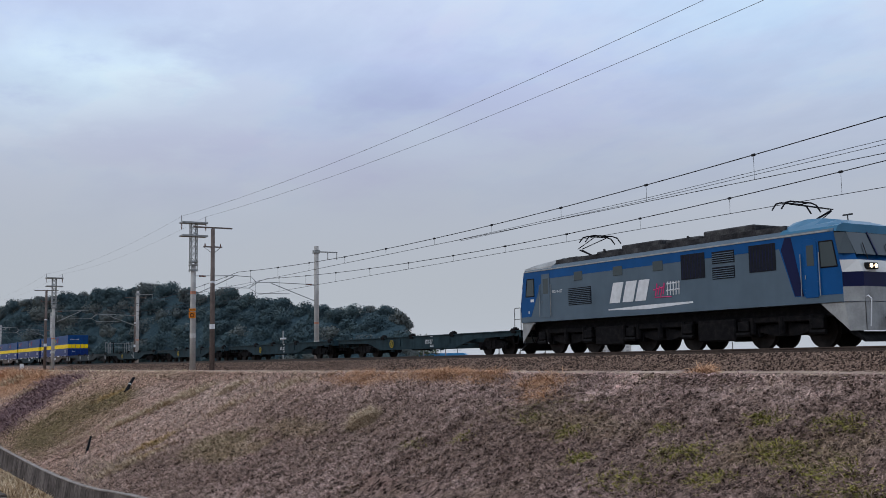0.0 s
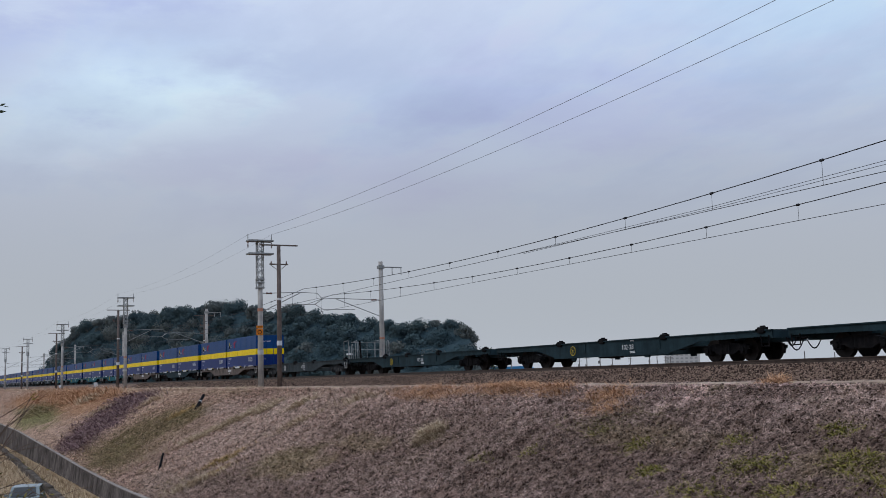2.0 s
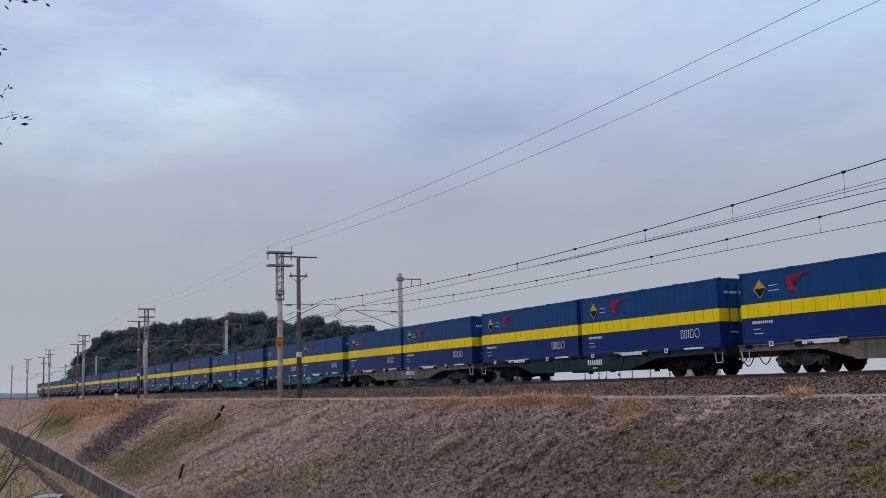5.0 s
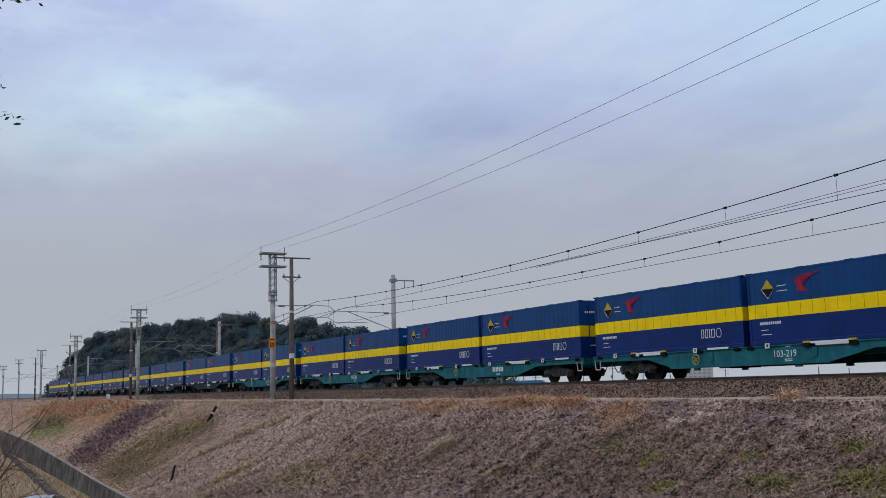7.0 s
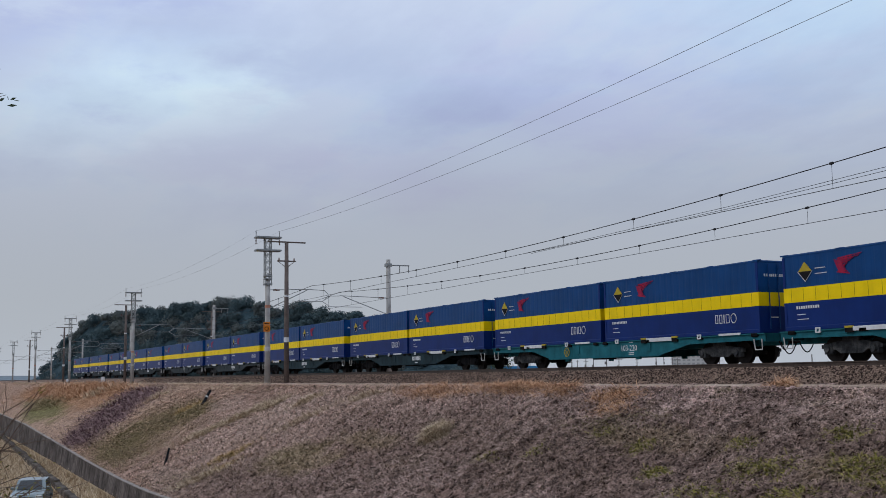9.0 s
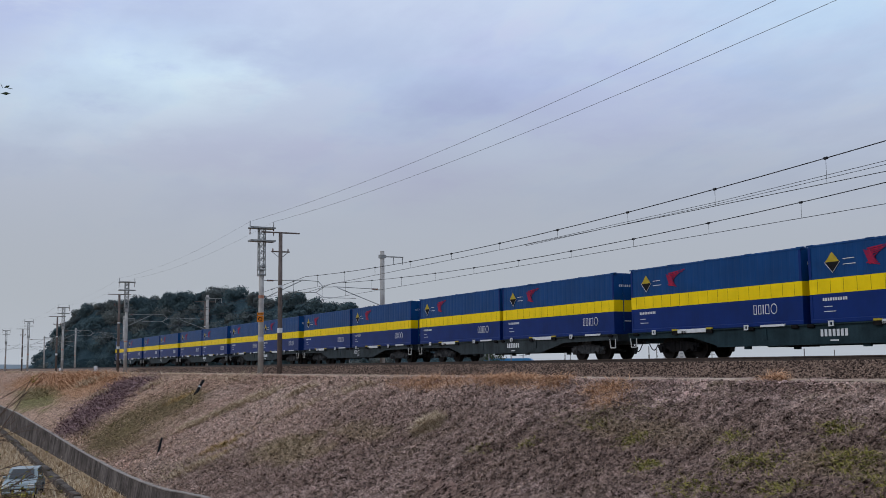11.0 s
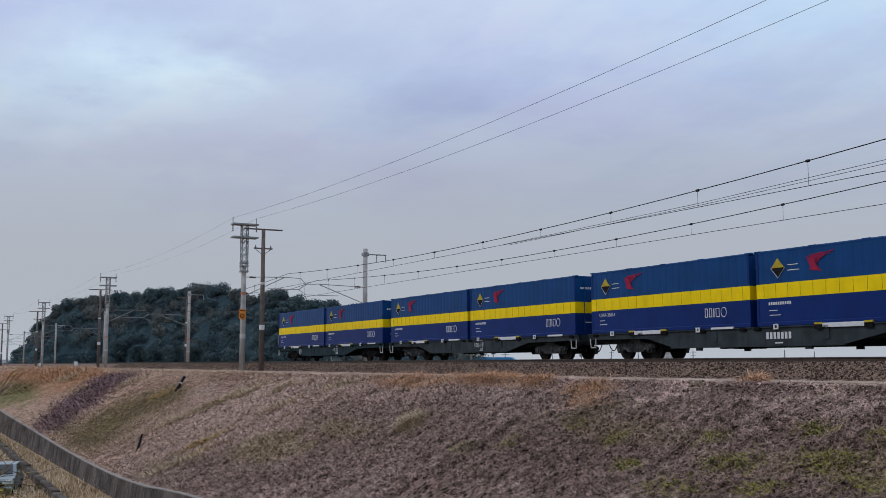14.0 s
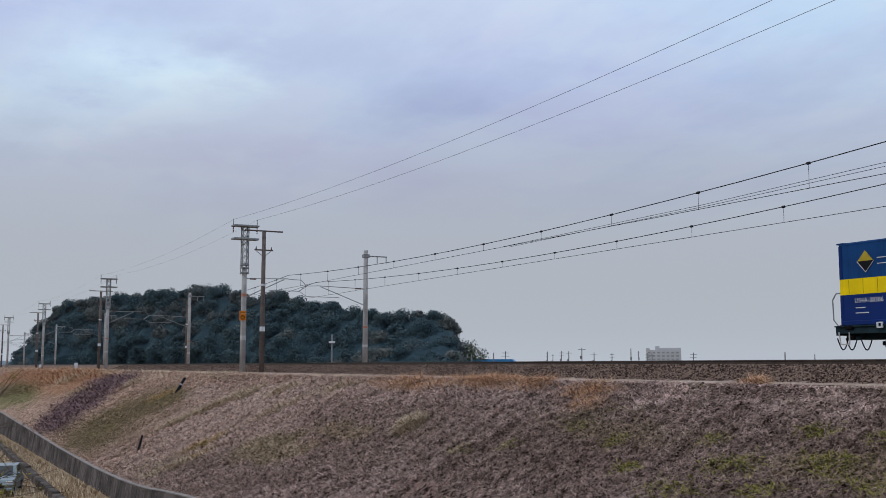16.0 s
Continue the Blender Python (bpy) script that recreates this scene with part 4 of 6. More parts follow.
def far_hills():
    verts, faces = [], []
    n = 120
    for i in range(n):
        b = radians(-15 + 110 * i / (n - 1))
        h = 20 + 9 * noise.noise((i * 0.16, 2.0, 0)) + 5 * noise.noise((i * 0.5, 5.0, 0))
        for d, z in ((2600, -1), (2750, h * 0.7), (2950, h), (3300, -1)):
            verts.append((-d * math.cos(b), d * math.sin(b), z))
    for i in range(n - 1):
        for j in range(3):
            faces.append((i * 4 + j, (i + 1) * 4 + j, (i + 1) * 4 + j + 1, i * 4 + j + 1))
    tagged(sheet("backdrop", verts, faces, "far_hill"), "low hills on the horizon, haze put into their colour", "hills", kind="structure")


far_hills()

# ---- the train ----
PITCH, LENGTH, INSET, DECK = 20.4, 19.17, 0.6, 1.08
TRAIN = []   # (thing, metres ahead of the last container's rear)


def bogie(name, parent, x, base, wheel_r, frame_mat):
    """Two-axle bogie: frame, springs, axle boxes and its four wheels."""
    b = quick(name, frame_mat, parent, lambda bm: bogie_frame(bm, x, base, wheel_r))
    for ax in (x - base / 2, x + base / 2):
        for y in (-0.56, 0.56):
            def fill(bm):
                s = 1 if y > 0 else -1
                rod(bm, (ax, y - 0.065 * s, wheel_r), (ax, y + 0.065 * s, wheel_r), wheel_r, 24)
                rod(bm, (ax, y - 0.09 * s, wheel_r), (ax, y - 0.066 * s, wheel_r), wheel_r + 0.028, 24)
                rod(bm, (ax, y + 0.066 * s, wheel_r), (ax, y + 0.10 * s, wheel_r), wheel_r * 0.32, 12)
            quick("wheel", "wheel", b, fill, smooth=False)
    return b


def bogie_frame(bm, x, base, r):
    for s in (-1, 1):
        y = 0.86 * s
        prism(bm, [(x - base / 2 - 0.3, r + 0.14), (x - base / 2 - 0.3, r + 0.02), (x - base / 2 + 0.3, r - 0.02), (x - 0.45, r - 0.14), (x + 0.45, r - 0.14),
                   (x + base / 2 - 0.3, r - 0.02), (x + base / 2 + 0.3, r + 0.02), (x + base / 2 + 0.3, r + 0.14), (x + 0.5, r + 0.26), (x - 0.5, r + 0.26)], y - 0.07, y + 0.07)
        for ax in (x - base / 2, x + base / 2):
            box(bm, ax - 0.17, ax + 0.17, y - 0.12, y + 0.12, r - 0.17, r + 0.2, 0.03)
            rod(bm, (ax, y + 0.1 * s, r), (ax, y + 0.19 * s, r), 0.11, 10)
        for dx in (-0.2, 0.2):
            rod(bm, (x + dx, y, r - 0.1), (x + dx, y, r + 0.36), 0.1, 10)
        box(bm, x - 0.35, x + 0.35, y - 0.1, y + 0.1, r + 0.26, r + 0.42, 0.02)
    box(bm, x - 0.3, x + 0.3, -0.9, 0.9, r + 0.05, r + 0.32)
    for ax in (x - base / 2, x + base / 2):
        rod(bm, (ax, -0.62, r), (ax, 0.62, r), 0.07, 8)


def hose(bm, x, y, z, drop, width):
    chain(bm, [(x + width * (k / 8 - 0.5), y, z - drop * math.sin(math.pi * k / 8)) for k in range(9)], 0.022, 5)


def container_wagon(colour, number, label, loaded=True, platform=False, pitch=PITCH, last=False):
    w = thing("container_wagon", label, "flat wagon", "container wagons of the train")
    L = pitch - (0.4 if platform == "loop" else 0.75)
    x0, x1 = 0.37, 0.37 + L
    for side in (-1, 1):
        def sill(bm):
            prism(bm, [(x0, DECK), (x1, DECK), (x1, DECK - 0.24), (15.9, DECK - 0.27), (14.0, 0.42), (5.9, 0.42), (4.3, DECK - 0.27), (x0, DECK - 0.24)], side * 1.22 - 0.03, side * 1.22 + 0.03)
            box(bm, x0, x1, side * 1.25 - 0.06, side * 1.25 + 0.06, DECK - 0.035, DECK + 0.005)
            prism(bm, [(5.8, 0.44), (14.1, 0.44), (14.1, 0.40), (5.8, 0.40)], side * 1.25 - 0.07, side * 1.25 + 0.07)
            for xr in (8.2, 13.4):
                box(bm, xr - 0.12, xr + 0.12, side * 1.245 - 0.04, side * 1.245 + 0.04, 0.62, DECK - 0.1)
            for xr in (7.3, 12.6):
                box(bm, xr - 0.14, xr + 0.14, side * 1.2 - 0.05, side * 1.2 + 0.05, 0.30, 0.42)
        quick("side_sill", colour, w, sill)

    def middle(bm):
        box(bm, x0, x1, -0.35, 0.35, DECK - 0.42, DECK - 0.04)
        for k in range(11):
            xr = x0 + 0.3 + k * (L - 0.6) / 10
            box(bm, xr - 0.08, xr + 0.08, -1.2, 1.2, DECK - 0.22, DECK - 0.02)
        box(bm, x0, x0 + 0.16, -1.24, 1.24, DECK - 0.3, DECK - 0.002)
        box(bm, x1 - 0.16, x1, -1.24, 1.24, DECK - 0.3, DECK - 0.002)
    quick("centre_sill", colour, w, middle)
    def deck(bm):
        for a in (x0 + 0.4, x0 + 5.0, x1 - 7.6, x1 - 3.0):
            box(bm, a, a + 2.4, -1.15, 1.15, DECK - 0.06, DECK - 0.03)
    quick("deck_plate", colour, w, deck)

    quick("brake_box", "under", w, lambda bm: box(bm, 8.6, 9.8, -0.75, -0.25, 0.35, 0.75, 0.03))
    quick("air_tank", "under", w, lambda bm: rod(bm, (10.6, -0.6, 0.62), (12.0, -0.6, 0.62), 0.22, 12))
    quick("brake_pipe", "under", w, lambda bm: rod(bm, (5.4, -0.9, 0.55), (14.6, -0.9, 0.55), 0.025, 6))
    for a, s in ((x0, -1), (x1, 1)):
        def coupler(bm):
            box(bm, a - 0.02, a + 0.02, -0.2, 0.2, DECK - 0.38, DECK - 0.08)
            rod(bm, (a, 0, DECK - 0.2), (a + 0.36 * s, 0, DECK - 0.2), 0.09, 8)
            box(bm, a + (0.2 if s > 0 else -0.40), a + (0.40 if s > 0 else -0.2), -0.16, 0.16, DECK - 0.36, DECK - 0.04, 0.03)
        quick("coupler", "under", w, coupler)
    for x in (x0 + 2.75, x1 - 2.75):
        bogie("bogie", w, x, 1.9, 0.43, "bogie" if colour in ("deck_teal", "deck_grey", "deck_rust") else "under")
    def ring(bm):
        cx, cz, y = (5.6 if last else 7.4), 0.72, -1.33
        chain(bm, [(cx + 0.2 * math.cos(k * math.pi / 10), y, cz + 0.2 * math.sin(k * math.pi / 10)) for k in range(21)], 0.016, 5)
        for k in range(3):
            c, s = math.cos(k * math.pi / 3 + 0.4), math.sin(k * math.pi / 3 + 0.4)
            rod(bm, (cx - 0.19 * c, y, cz - 0.19 * s), (cx + 0.19 * c, y, cz + 0.19 * s), 0.010, 5)
    if not loaded or last or colour == "deck_teal":
        quick("brake_wheel", "faded_white" if last or colour == "deck_grey" else "yellow_dull", w, ring, "pale ringed hand brake wheel" if last else "yellow hand brake wheel")
    for i, xr in enumerate((x0 + 0.55, x0 + 3.6, x0 + 7.2, x0 + 9.3, x0 + 10.0, x0 + 13.0, x0 + 16.2, x1 - 0.5) if loaded else (x0 + 5.9, x0 + 9.2, x0 + 13.4, x1 - 0.5)):
        def fitting(bm):
            box(bm, xr - 0.16, xr + 0.16, -1.33, -1.08, DECK - 0.12, DECK + (0.004 if loaded else 0.10), 0.02)
            if not loaded:
                box(bm, xr - 0.26, xr - 0.13, -1.31, -1.1, DECK - 0.04, DECK + 0.05, 0.01)
                box(bm, xr - 0.08, xr + 0.10, -1.28, -1.13, DECK + 0.05, DECK + 0.15, 0.02)
        quick("container_lock", "under", w, fitting)
    if loaded:
        for a, b in ((x0 + 2.9, x0 + 5.2), (x0 + 12.6, x0 + 14.9)):
            bar = quick("lock_rail", "white", w, lambda bm: box(bm, a + 0.3, b - 0.3, -1.33, -1.26, DECK - 0.10, DECK + 0.05, 0.01), "white lock rail with yellow ends")
            for e in (a, b - 0.32):
                quick("yellow_tip", "yellow_dull", bar, lambda bm: box(bm, e, e + 0.32, -1.345, -1.27, DECK + 0.01, DECK + 0.075))
                quick("dark_tip", "under", bar, lambda bm: box(bm, e, e + 0.32, -1.345, -1.27, DECK - 0.14, DECK + 0.005))
        for a in (x0 + 7.7, x0 + 17.3):
            quick("plate", "white", w, lambda bm: box(bm, a, a + 1.15, -1.32, -1.27, DECK - 0.02, DECK + 0.055))
        for xr in (x0 + 1.75, x0 + 7.0, x0 + 10.9, x0 + 16.2):
            quick("marker", "white", w, lambda bm: [box(bm, xr - 0.11, xr - 0.05, -1.335, -1.3, DECK - 0.1, DECK + 0.08), box(bm, xr + 0.05, xr + 0.11, -1.335, -1.3, DECK - 0.1, DECK + 0.08), box(bm, xr - 0.05, xr + 0.05, -1.335, -1.3, DECK + 0.04, DECK + 0.08), box(bm, xr - 0.05, xr + 0.05, -1.335, -1.3, DECK - 0.1, DECK - 0.06)])
    for side in (-1, 1):
        xs = x0 + 0.35 if side < 0 else x1 - 0.35
        def step(bm):
            chain(bm, [(xs - 0.2, -1.28, DECK - 0.2), (xs - 0.14, -1.28, 0.5), (xs + 0.2, -1.28, 0.5), (xs + 0.2, -1.28, DECK - 0.2)], 0.022, 5)
        quick("step", "faded_white" if loaded or platform == "loop" else "under", w, step, "foot step")
    for hx, hy, hz, drop, wide in ((0.3, -0.45, 0.75, 0.42, 0.75), (0.3, 0.4, 0.75, 0.36, 0.7), (0.34, -0.7, 0.78, 0.3, 0.5)):
        quick("hose", "black", w, lambda bm: hose(bm, x1 + hx, hy, hz, drop, wide))
    number_x = 10.95 if not loaded else 11.7 if last else 11.45 if colour == "deck_teal" else 10.75
    far = number_x - 10.35
    if number:
        lettering(number, 0.34 if loaded else 0.29, "white", w, pose(number_x, -1.256, 0.66) @ FACE, "number", "white painted wagon number")
        quick("small_writing", "white", w, lambda bm: [box(bm, far + 10.9, far + 11.25, -1.256, -1.251, 0.50 + k * 0.06, 0.53 + k * 0.06) for k in range(2)] + [box(bm, far + 10.95, far + 11.2, -1.256, -1.251, 0.99, 1.03)])
    else:
        quick("small_writing", "white", w, lambda bm: [box(bm, number_x + 0.17 * k, number_x + 0.11 + 0.17 * k, -1.256, -1.251, 0.66, 0.89) for k in range(7)] + [box(bm, number_x + 0.4, number_x + 0.75, -1.256, -1.251, 0.50, 0.55)])
    if platform in ("loop", "front"):
        e, g = (0.95, 1.25) if platform == "loop" else (0.6, 1.0)
        for y in (-1.15, 1.15):
            side_rail = quick("handrail", "lattice", w, lambda bm: chain(bm, [(x1 - e, y, DECK), (x1 - e, y, DECK + g - 0.05), (x1 - e + 0.05, y, DECK + g), (x1 - 0.15, y, DECK + g), (x1 - 0.1, y, DECK + g - 0.05), (x1 - 0.1, y, DECK)], 0.020, 6), "grey tubular handrail")
            quick("mid_rail", "lattice", side_rail, lambda bm: rod(bm, (x1 - e, y, DECK + g / 2), (x1 - 0.1, y, DECK + g / 2), 0.018, 6))
    elif platform:
        # railed platform with the hand brake stand: its open side a, its outer end b
        a, b = x0 + 1.15, x0 + 0.02
        s = 1 if a > b else -1
        for y in (-1.15, 1.15):
            quick("handrail", "lattice", w, lambda bm: chain(bm, [(a, y, DECK), (a - 0.06 * s, y, DECK + 1.1), (a - 0.16 * s, y, DECK + 1.2), (a - 0.3 * s, y, DECK + 1.2), (a - 0.38 * s, y, DECK + 1.1), (a - 0.42 * s, y, DECK)], 0.020, 6), "grey tubular platform handrail")
            quick("handrail", "lattice", w, lambda bm: chain(bm, [(b, y, DECK), (b + 0.02 * s, y, DECK + 0.9), (b + 0.14 * s, y, DECK + 1.0), (b + 0.26 * s, y, DECK + 0.9), (b + 0.3 * s, y, DECK)], 0.020, 6), "grey tubular platform handrail")
            quick("top_rail", "lattice", w, lambda bm: rod(bm, (a - 0.3 * s, y, DECK + 1.17), (b, y, DECK + 1.12), 0.018, 6))
        for z in (1.12, 0.62):
            quick("end_rail", "lattice", w, lambda bm: rod(bm, (b, -1.15, DECK + z), (b, 1.15, DECK + z), 0.02, 6))
        for y in (-0.6, 0.0, 0.6):
            quick("rail_post", "lattice", w, lambda bm: rod(bm, (b, y, DECK), (b, y, DECK + 1.12), 0.018, 6))
        quick("brake_stand", "under", w, lambda bm: [rod(bm, (b + 0.6 * s, -0.7, DECK), (b + 0.5 * s, -0.75, DECK + 1.2), 0.06, 8), rod(bm, (b + 0.5 * s, -0.75, DECK + 1.19), (b + 0.5 * s, -0.75, DECK + 1.22), 0.26, 14)])
    if last:
        def tail_rail(bm):
            for y in (-1.12, 1.12):
                chain(bm, [(x0 + 0.1, y, DECK - 0.1), (x0 - 0.18, y, DECK + 0.2), (x0 - 0.2, y, DECK + 0.85), (x0 - 0.05, y, DECK + 1.05), (x0 + 0.2, y, DECK + 1.05)], 0.022, 6)
        quick("tail_handrail", "lattice", w, tail_rail, "pale bent handrail at the tail")
        quick("tail_lamp", "red", w, lambda bm: [rod(bm, (x0 - 0.06, -0.95, DECK - 0.05), (x0 - 0.0, -0.95, DECK - 0.05), 0.1, 12)], "red tail disc")
        for y in (-0.6, -0.2, 0.5):
            quick("tail_hose", "black", w, lambda bm: hose(bm, x0 - 0.3, y, 0.72, 0.38, 0.45))
        quick("tail_coupler", "under", w, lambda bm: box(bm, x0 - 0.55, x0 - 0.2, -0.2, 0.2, DECK - 0.42, DECK - 0.02, 0.05))
    return w


CONT_L, CONT_H = 9.42, 2.63


def freight_container(code=None):
    """Blue 31-foot box: ribbed upper sides, flush yellow band, plain lower sides."""
    c = thing("freight_container", "dark blue steel freight container with a yellow band", "container", "blue containers on the train")
    L, W, H = CONT_L, 1.235, CONT_H
    y0, y1 = 0.965, 1.465

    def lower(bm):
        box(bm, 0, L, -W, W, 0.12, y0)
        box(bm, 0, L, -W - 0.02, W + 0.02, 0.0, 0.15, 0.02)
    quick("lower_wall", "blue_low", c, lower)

    def upper(bm):
        n = 24
        step = (L - 0.24) / n
        box(bm, 0.0, 0.12, -W, W, y1, H - 0.1), box(bm, L - 0.12, L, -W, W, y1, H - 0.1)
        for side in (-1, 1):
            outline = []
            for k in range(n):
                x = 0.12 + k * step
                outline += [(x, W - 0.006), (x + step * 0.55, W - 0.006), (x + step * 0.65, W - 0.011), (x + step * 0.9, W - 0.011)]
            outline.append((L - 0.12, W - 0.006))
            lo = [bm.verts.new((x, side * y, y1)) for x, y in outline]
            hi = [bm.verts.new((x, side * y, H - 0.09)) for x, y in outline]
            for a in range(len(lo) - 1):
                bm.faces.new((lo[a], lo[a + 1], hi[a + 1], hi[a]) if side < 0 else (lo[a + 1], lo[a], hi[a], hi[a + 1]))
        box(bm, 0, L, -W, W, H - 0.1, H - 0.03, 0.015)
        box(bm, 0.05, L - 0.05, -W + 0.04, W - 0.04, y1, y1 + 0.01)
        for xr in (0.06, L / 2, L - 0.06, L * 0.27, L * 0.73):
            box(bm, xr - 0.16, xr + 0.16, -W - 0.005, -W + 0.12, H - 0.05, H, 0.01)
            box(bm, xr - 0.16, xr + 0.16, W - 0.12, W + 0.005, H - 0.05, H, 0.01)
    quick("upper_wall", "blue_up", c, upper)
    quick("roof", "blue_up", c, lambda bm: box(bm, 0.03, L - 0.03, -W + 0.03, W - 0.03, H - 0.031, H - 0.012))
    quick("band", "yellow", c, lambda bm: box(bm, -0.004, L + 0.004, -W - 0.006, W + 0.006, y0 + 0.002, y1 - 0.002), "yellow painted band")
    quick("band_seams", "seam", c, lambda bm: [box(bm, 0.35 + k * 0.545 - 0.008, 0.35 + k * 0.545 + 0.008, -W - 0.009, -W, y0 + 0.03, y1 - 0.02) for k in range(17)])

    for x in (0.05, L - 0.05):
        for y in (-W, W):
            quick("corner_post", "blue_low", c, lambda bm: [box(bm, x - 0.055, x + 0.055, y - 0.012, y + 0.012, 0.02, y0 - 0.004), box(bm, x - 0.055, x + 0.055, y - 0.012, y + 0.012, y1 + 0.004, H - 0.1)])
    for y in (-0.75, -0.3, 0.3, 0.75):
        quick("locking_bar", "blue_up", c, lambda bm: rod(bm, (L + 0.03, y, 0.15), (L + 0.03, y, H - 0.15), 0.02, 6))
    yf = -W - 0.012
    # warning diamond, emblem and writing
    d = quick("hazard_diamond", "yellow_dull", c, lambda bm: prism(bm, [(1.02 - 0.30, 1.99), (1.02 + 0.30, 1.99), (1.02, 2.32)], yf - 0.004, yf), "yellow over black diamond sign")
    quick("diamond_lower_half", "black", d, lambda bm: prism(bm, [(1.02 - 0.30, 1.985), (1.02, 1.66), (1.02 + 0.30, 1.985)], yf - 0.004, yf))
    quick("diamond_edge", "white", d, lambda bm: [rod(bm, (1.02 - 0.32, yf, 1.985), (1.02, yf, 1.64), 0.01, 4), rod(bm, (1.02 + 0.32, yf, 1.985), (1.02, yf, 1.64), 0.01, 4)])
    quick("small_writing", "white", c, lambda bm: [box(bm, 1.46, 1.92, yf, yf + 0.004, 2.04, 2.065), box(bm, 1.46, 1.97, yf, yf + 0.004, 1.86, 1.885)])

    def wing(bm):
        for k in range(9):
            z = 2.30 - k * 0.065
            a = 2.42 + 0.06 * k if k > 3 else 2.42 + 0.02 * k
            b = 3.35 - 0.115 * k + (0.12 if k < 2 else 0)
            prism(bm, [(a, z), (b, z + 0.09), (b - 0.05, z + 0.05), (a + 0.03, z - 0.045)], yf - 0.004, yf + 0.001)
        prism(bm, [(2.28, 2.28), (2.62, 2.18), (2.75, 1.82), (2.52, 1.78)], yf - 0.006, yf + 0.001)
    quick("emblem", "red", c, wing, "red feathered emblem")

    def word(bm):
        # five plain hollow shapes in place of the company name
        x, z, h, t = 7.10, 0.43, 0.33, 0.026
        for wd in (0.15, 0.15, 0.05, 0.19):
            for q in (0, 1):
                box(bm, x, x + wd, yf, yf + 0.004, z + (h - t) * q, z + (h - t) * q + t)
                box(bm, x + (wd - t) * q, x + (wd - t) * q + t, yf - 0.001, yf + 0.004, z, z + h)
            x += wd + 0.075
        chain(bm, [(x + 0.15 + 0.14 * math.cos(a * math.pi / 7), yf, z + h / 2 + 0.17 * math.sin(a * math.pi / 7)) for a in range(15)], 0.016, 4)
    quick("wordmark", "white", c, word, "white wordmark shapes")
    if code:
        lettering(code, 0.21, "white", c, pose(0.55, yf, 0.70) @ FACE, "code", "white container code")
        lettering(code, 0.20, "white", c, pose(L + 0.006, -0.95, 2.02, 0, 0, 90) @ FACE, "end_code", "white container code")
    else:
        quick("code", "white", c, lambda bm: [box(bm, 0.55 + k * 0.105, 0.62 + k * 0.105, yf, yf + 0.004, 0.73, 0.83) for k in range(10)])
        quick("end_code", "white", c, lambda bm: [box(bm, L + 0.004, L + 0.008, -0.95 + k * 0.105, -0.88 + k * 0.105, 2.03, 2.13) for k in range(10)])
    quick("data_writing", "white", c, lambda bm: [box(bm, 0.58, 0.95, yf, yf + 0.004, 0.53, 0.555), box(bm, 0.58, 1.08, yf, yf + 0.004, 0.37, 0.395), box(bm, L + 0.004, L + 0.008, -0.7, -0.35, 0.55, 0.585)])
    return c


COLOURS = ["deck_dark", "deck_grey", "deck_grey", "deck_grey", "deck_grey", "deck_grey", "deck_dark", "deck_dark",
           "deck_teal", "deck_teal", "deck_teal", "deck_teal", "deck_rust", "deck_dark", "deck_rust"]
NUMBERS = {0: "101-12", 1: "100-13", 4: "103-97", 8: "103-220", 9: "102-540", 11: "103-219"}
SHADE = {"deck_dark": "dark grey-green", "deck_grey": "weathered grey", "deck_teal": "teal painted", "deck_rust": "brown-grey weathered"}
CODES = {0: "U54A-38386", 4: "U54A-38414", 7: "U54A-38330", 9: "U54A-38381", 29: "U54A-38399"}


def build_wagons():
    kept = {}
    for k, colour in enumerate(COLOURS):
        x = k * PITCH - INSET
        if k in NUMBERS or colour not in kept:
            w = container_wagon(colour, NUMBERS.get(k), SHADE[colour] + " container flat wagon carrying two blue containers", last=(k == 0))
            if k not in NUMBERS and k:
                kept[colour] = w
        else:
            w = copy_thing(kept[colour], Matrix())
        TRAIN.append((w, x, 0.0))
    plain = None
    for i in range(2 * len(COLOURS)):
        x = (i // 2) * PITCH + (i % 2) * (LENGTH - CONT_L)
        if CODES.get(i):
            c = freight_container(CODES[i])
        elif plain is None:
            c = plain = freight_container()
        else:
            c = copy_thing(plain, Matrix())
        TRAIN.append((c, x, DECK + 0.006))
    x = len(COLOURS) * PITCH - INSET
    for number, platform in (("107-337", "loop"), ("103-28", "rear"), ("102-28", ""), ("102-27", ""), ("103-27", "front")):
        pitch = 20.7 if platform == "loop" else 20.05
        w = container_wagon("deck_grey" if platform == "loop" else "deck_dark", number, "empty dark container flat wagon" + (" with an end platform rail" if platform else " with bare deck fittings"), False, platform, pitch)
        TRAIN.append((w, x, 0.0))
        x += pitch


build_wagons()


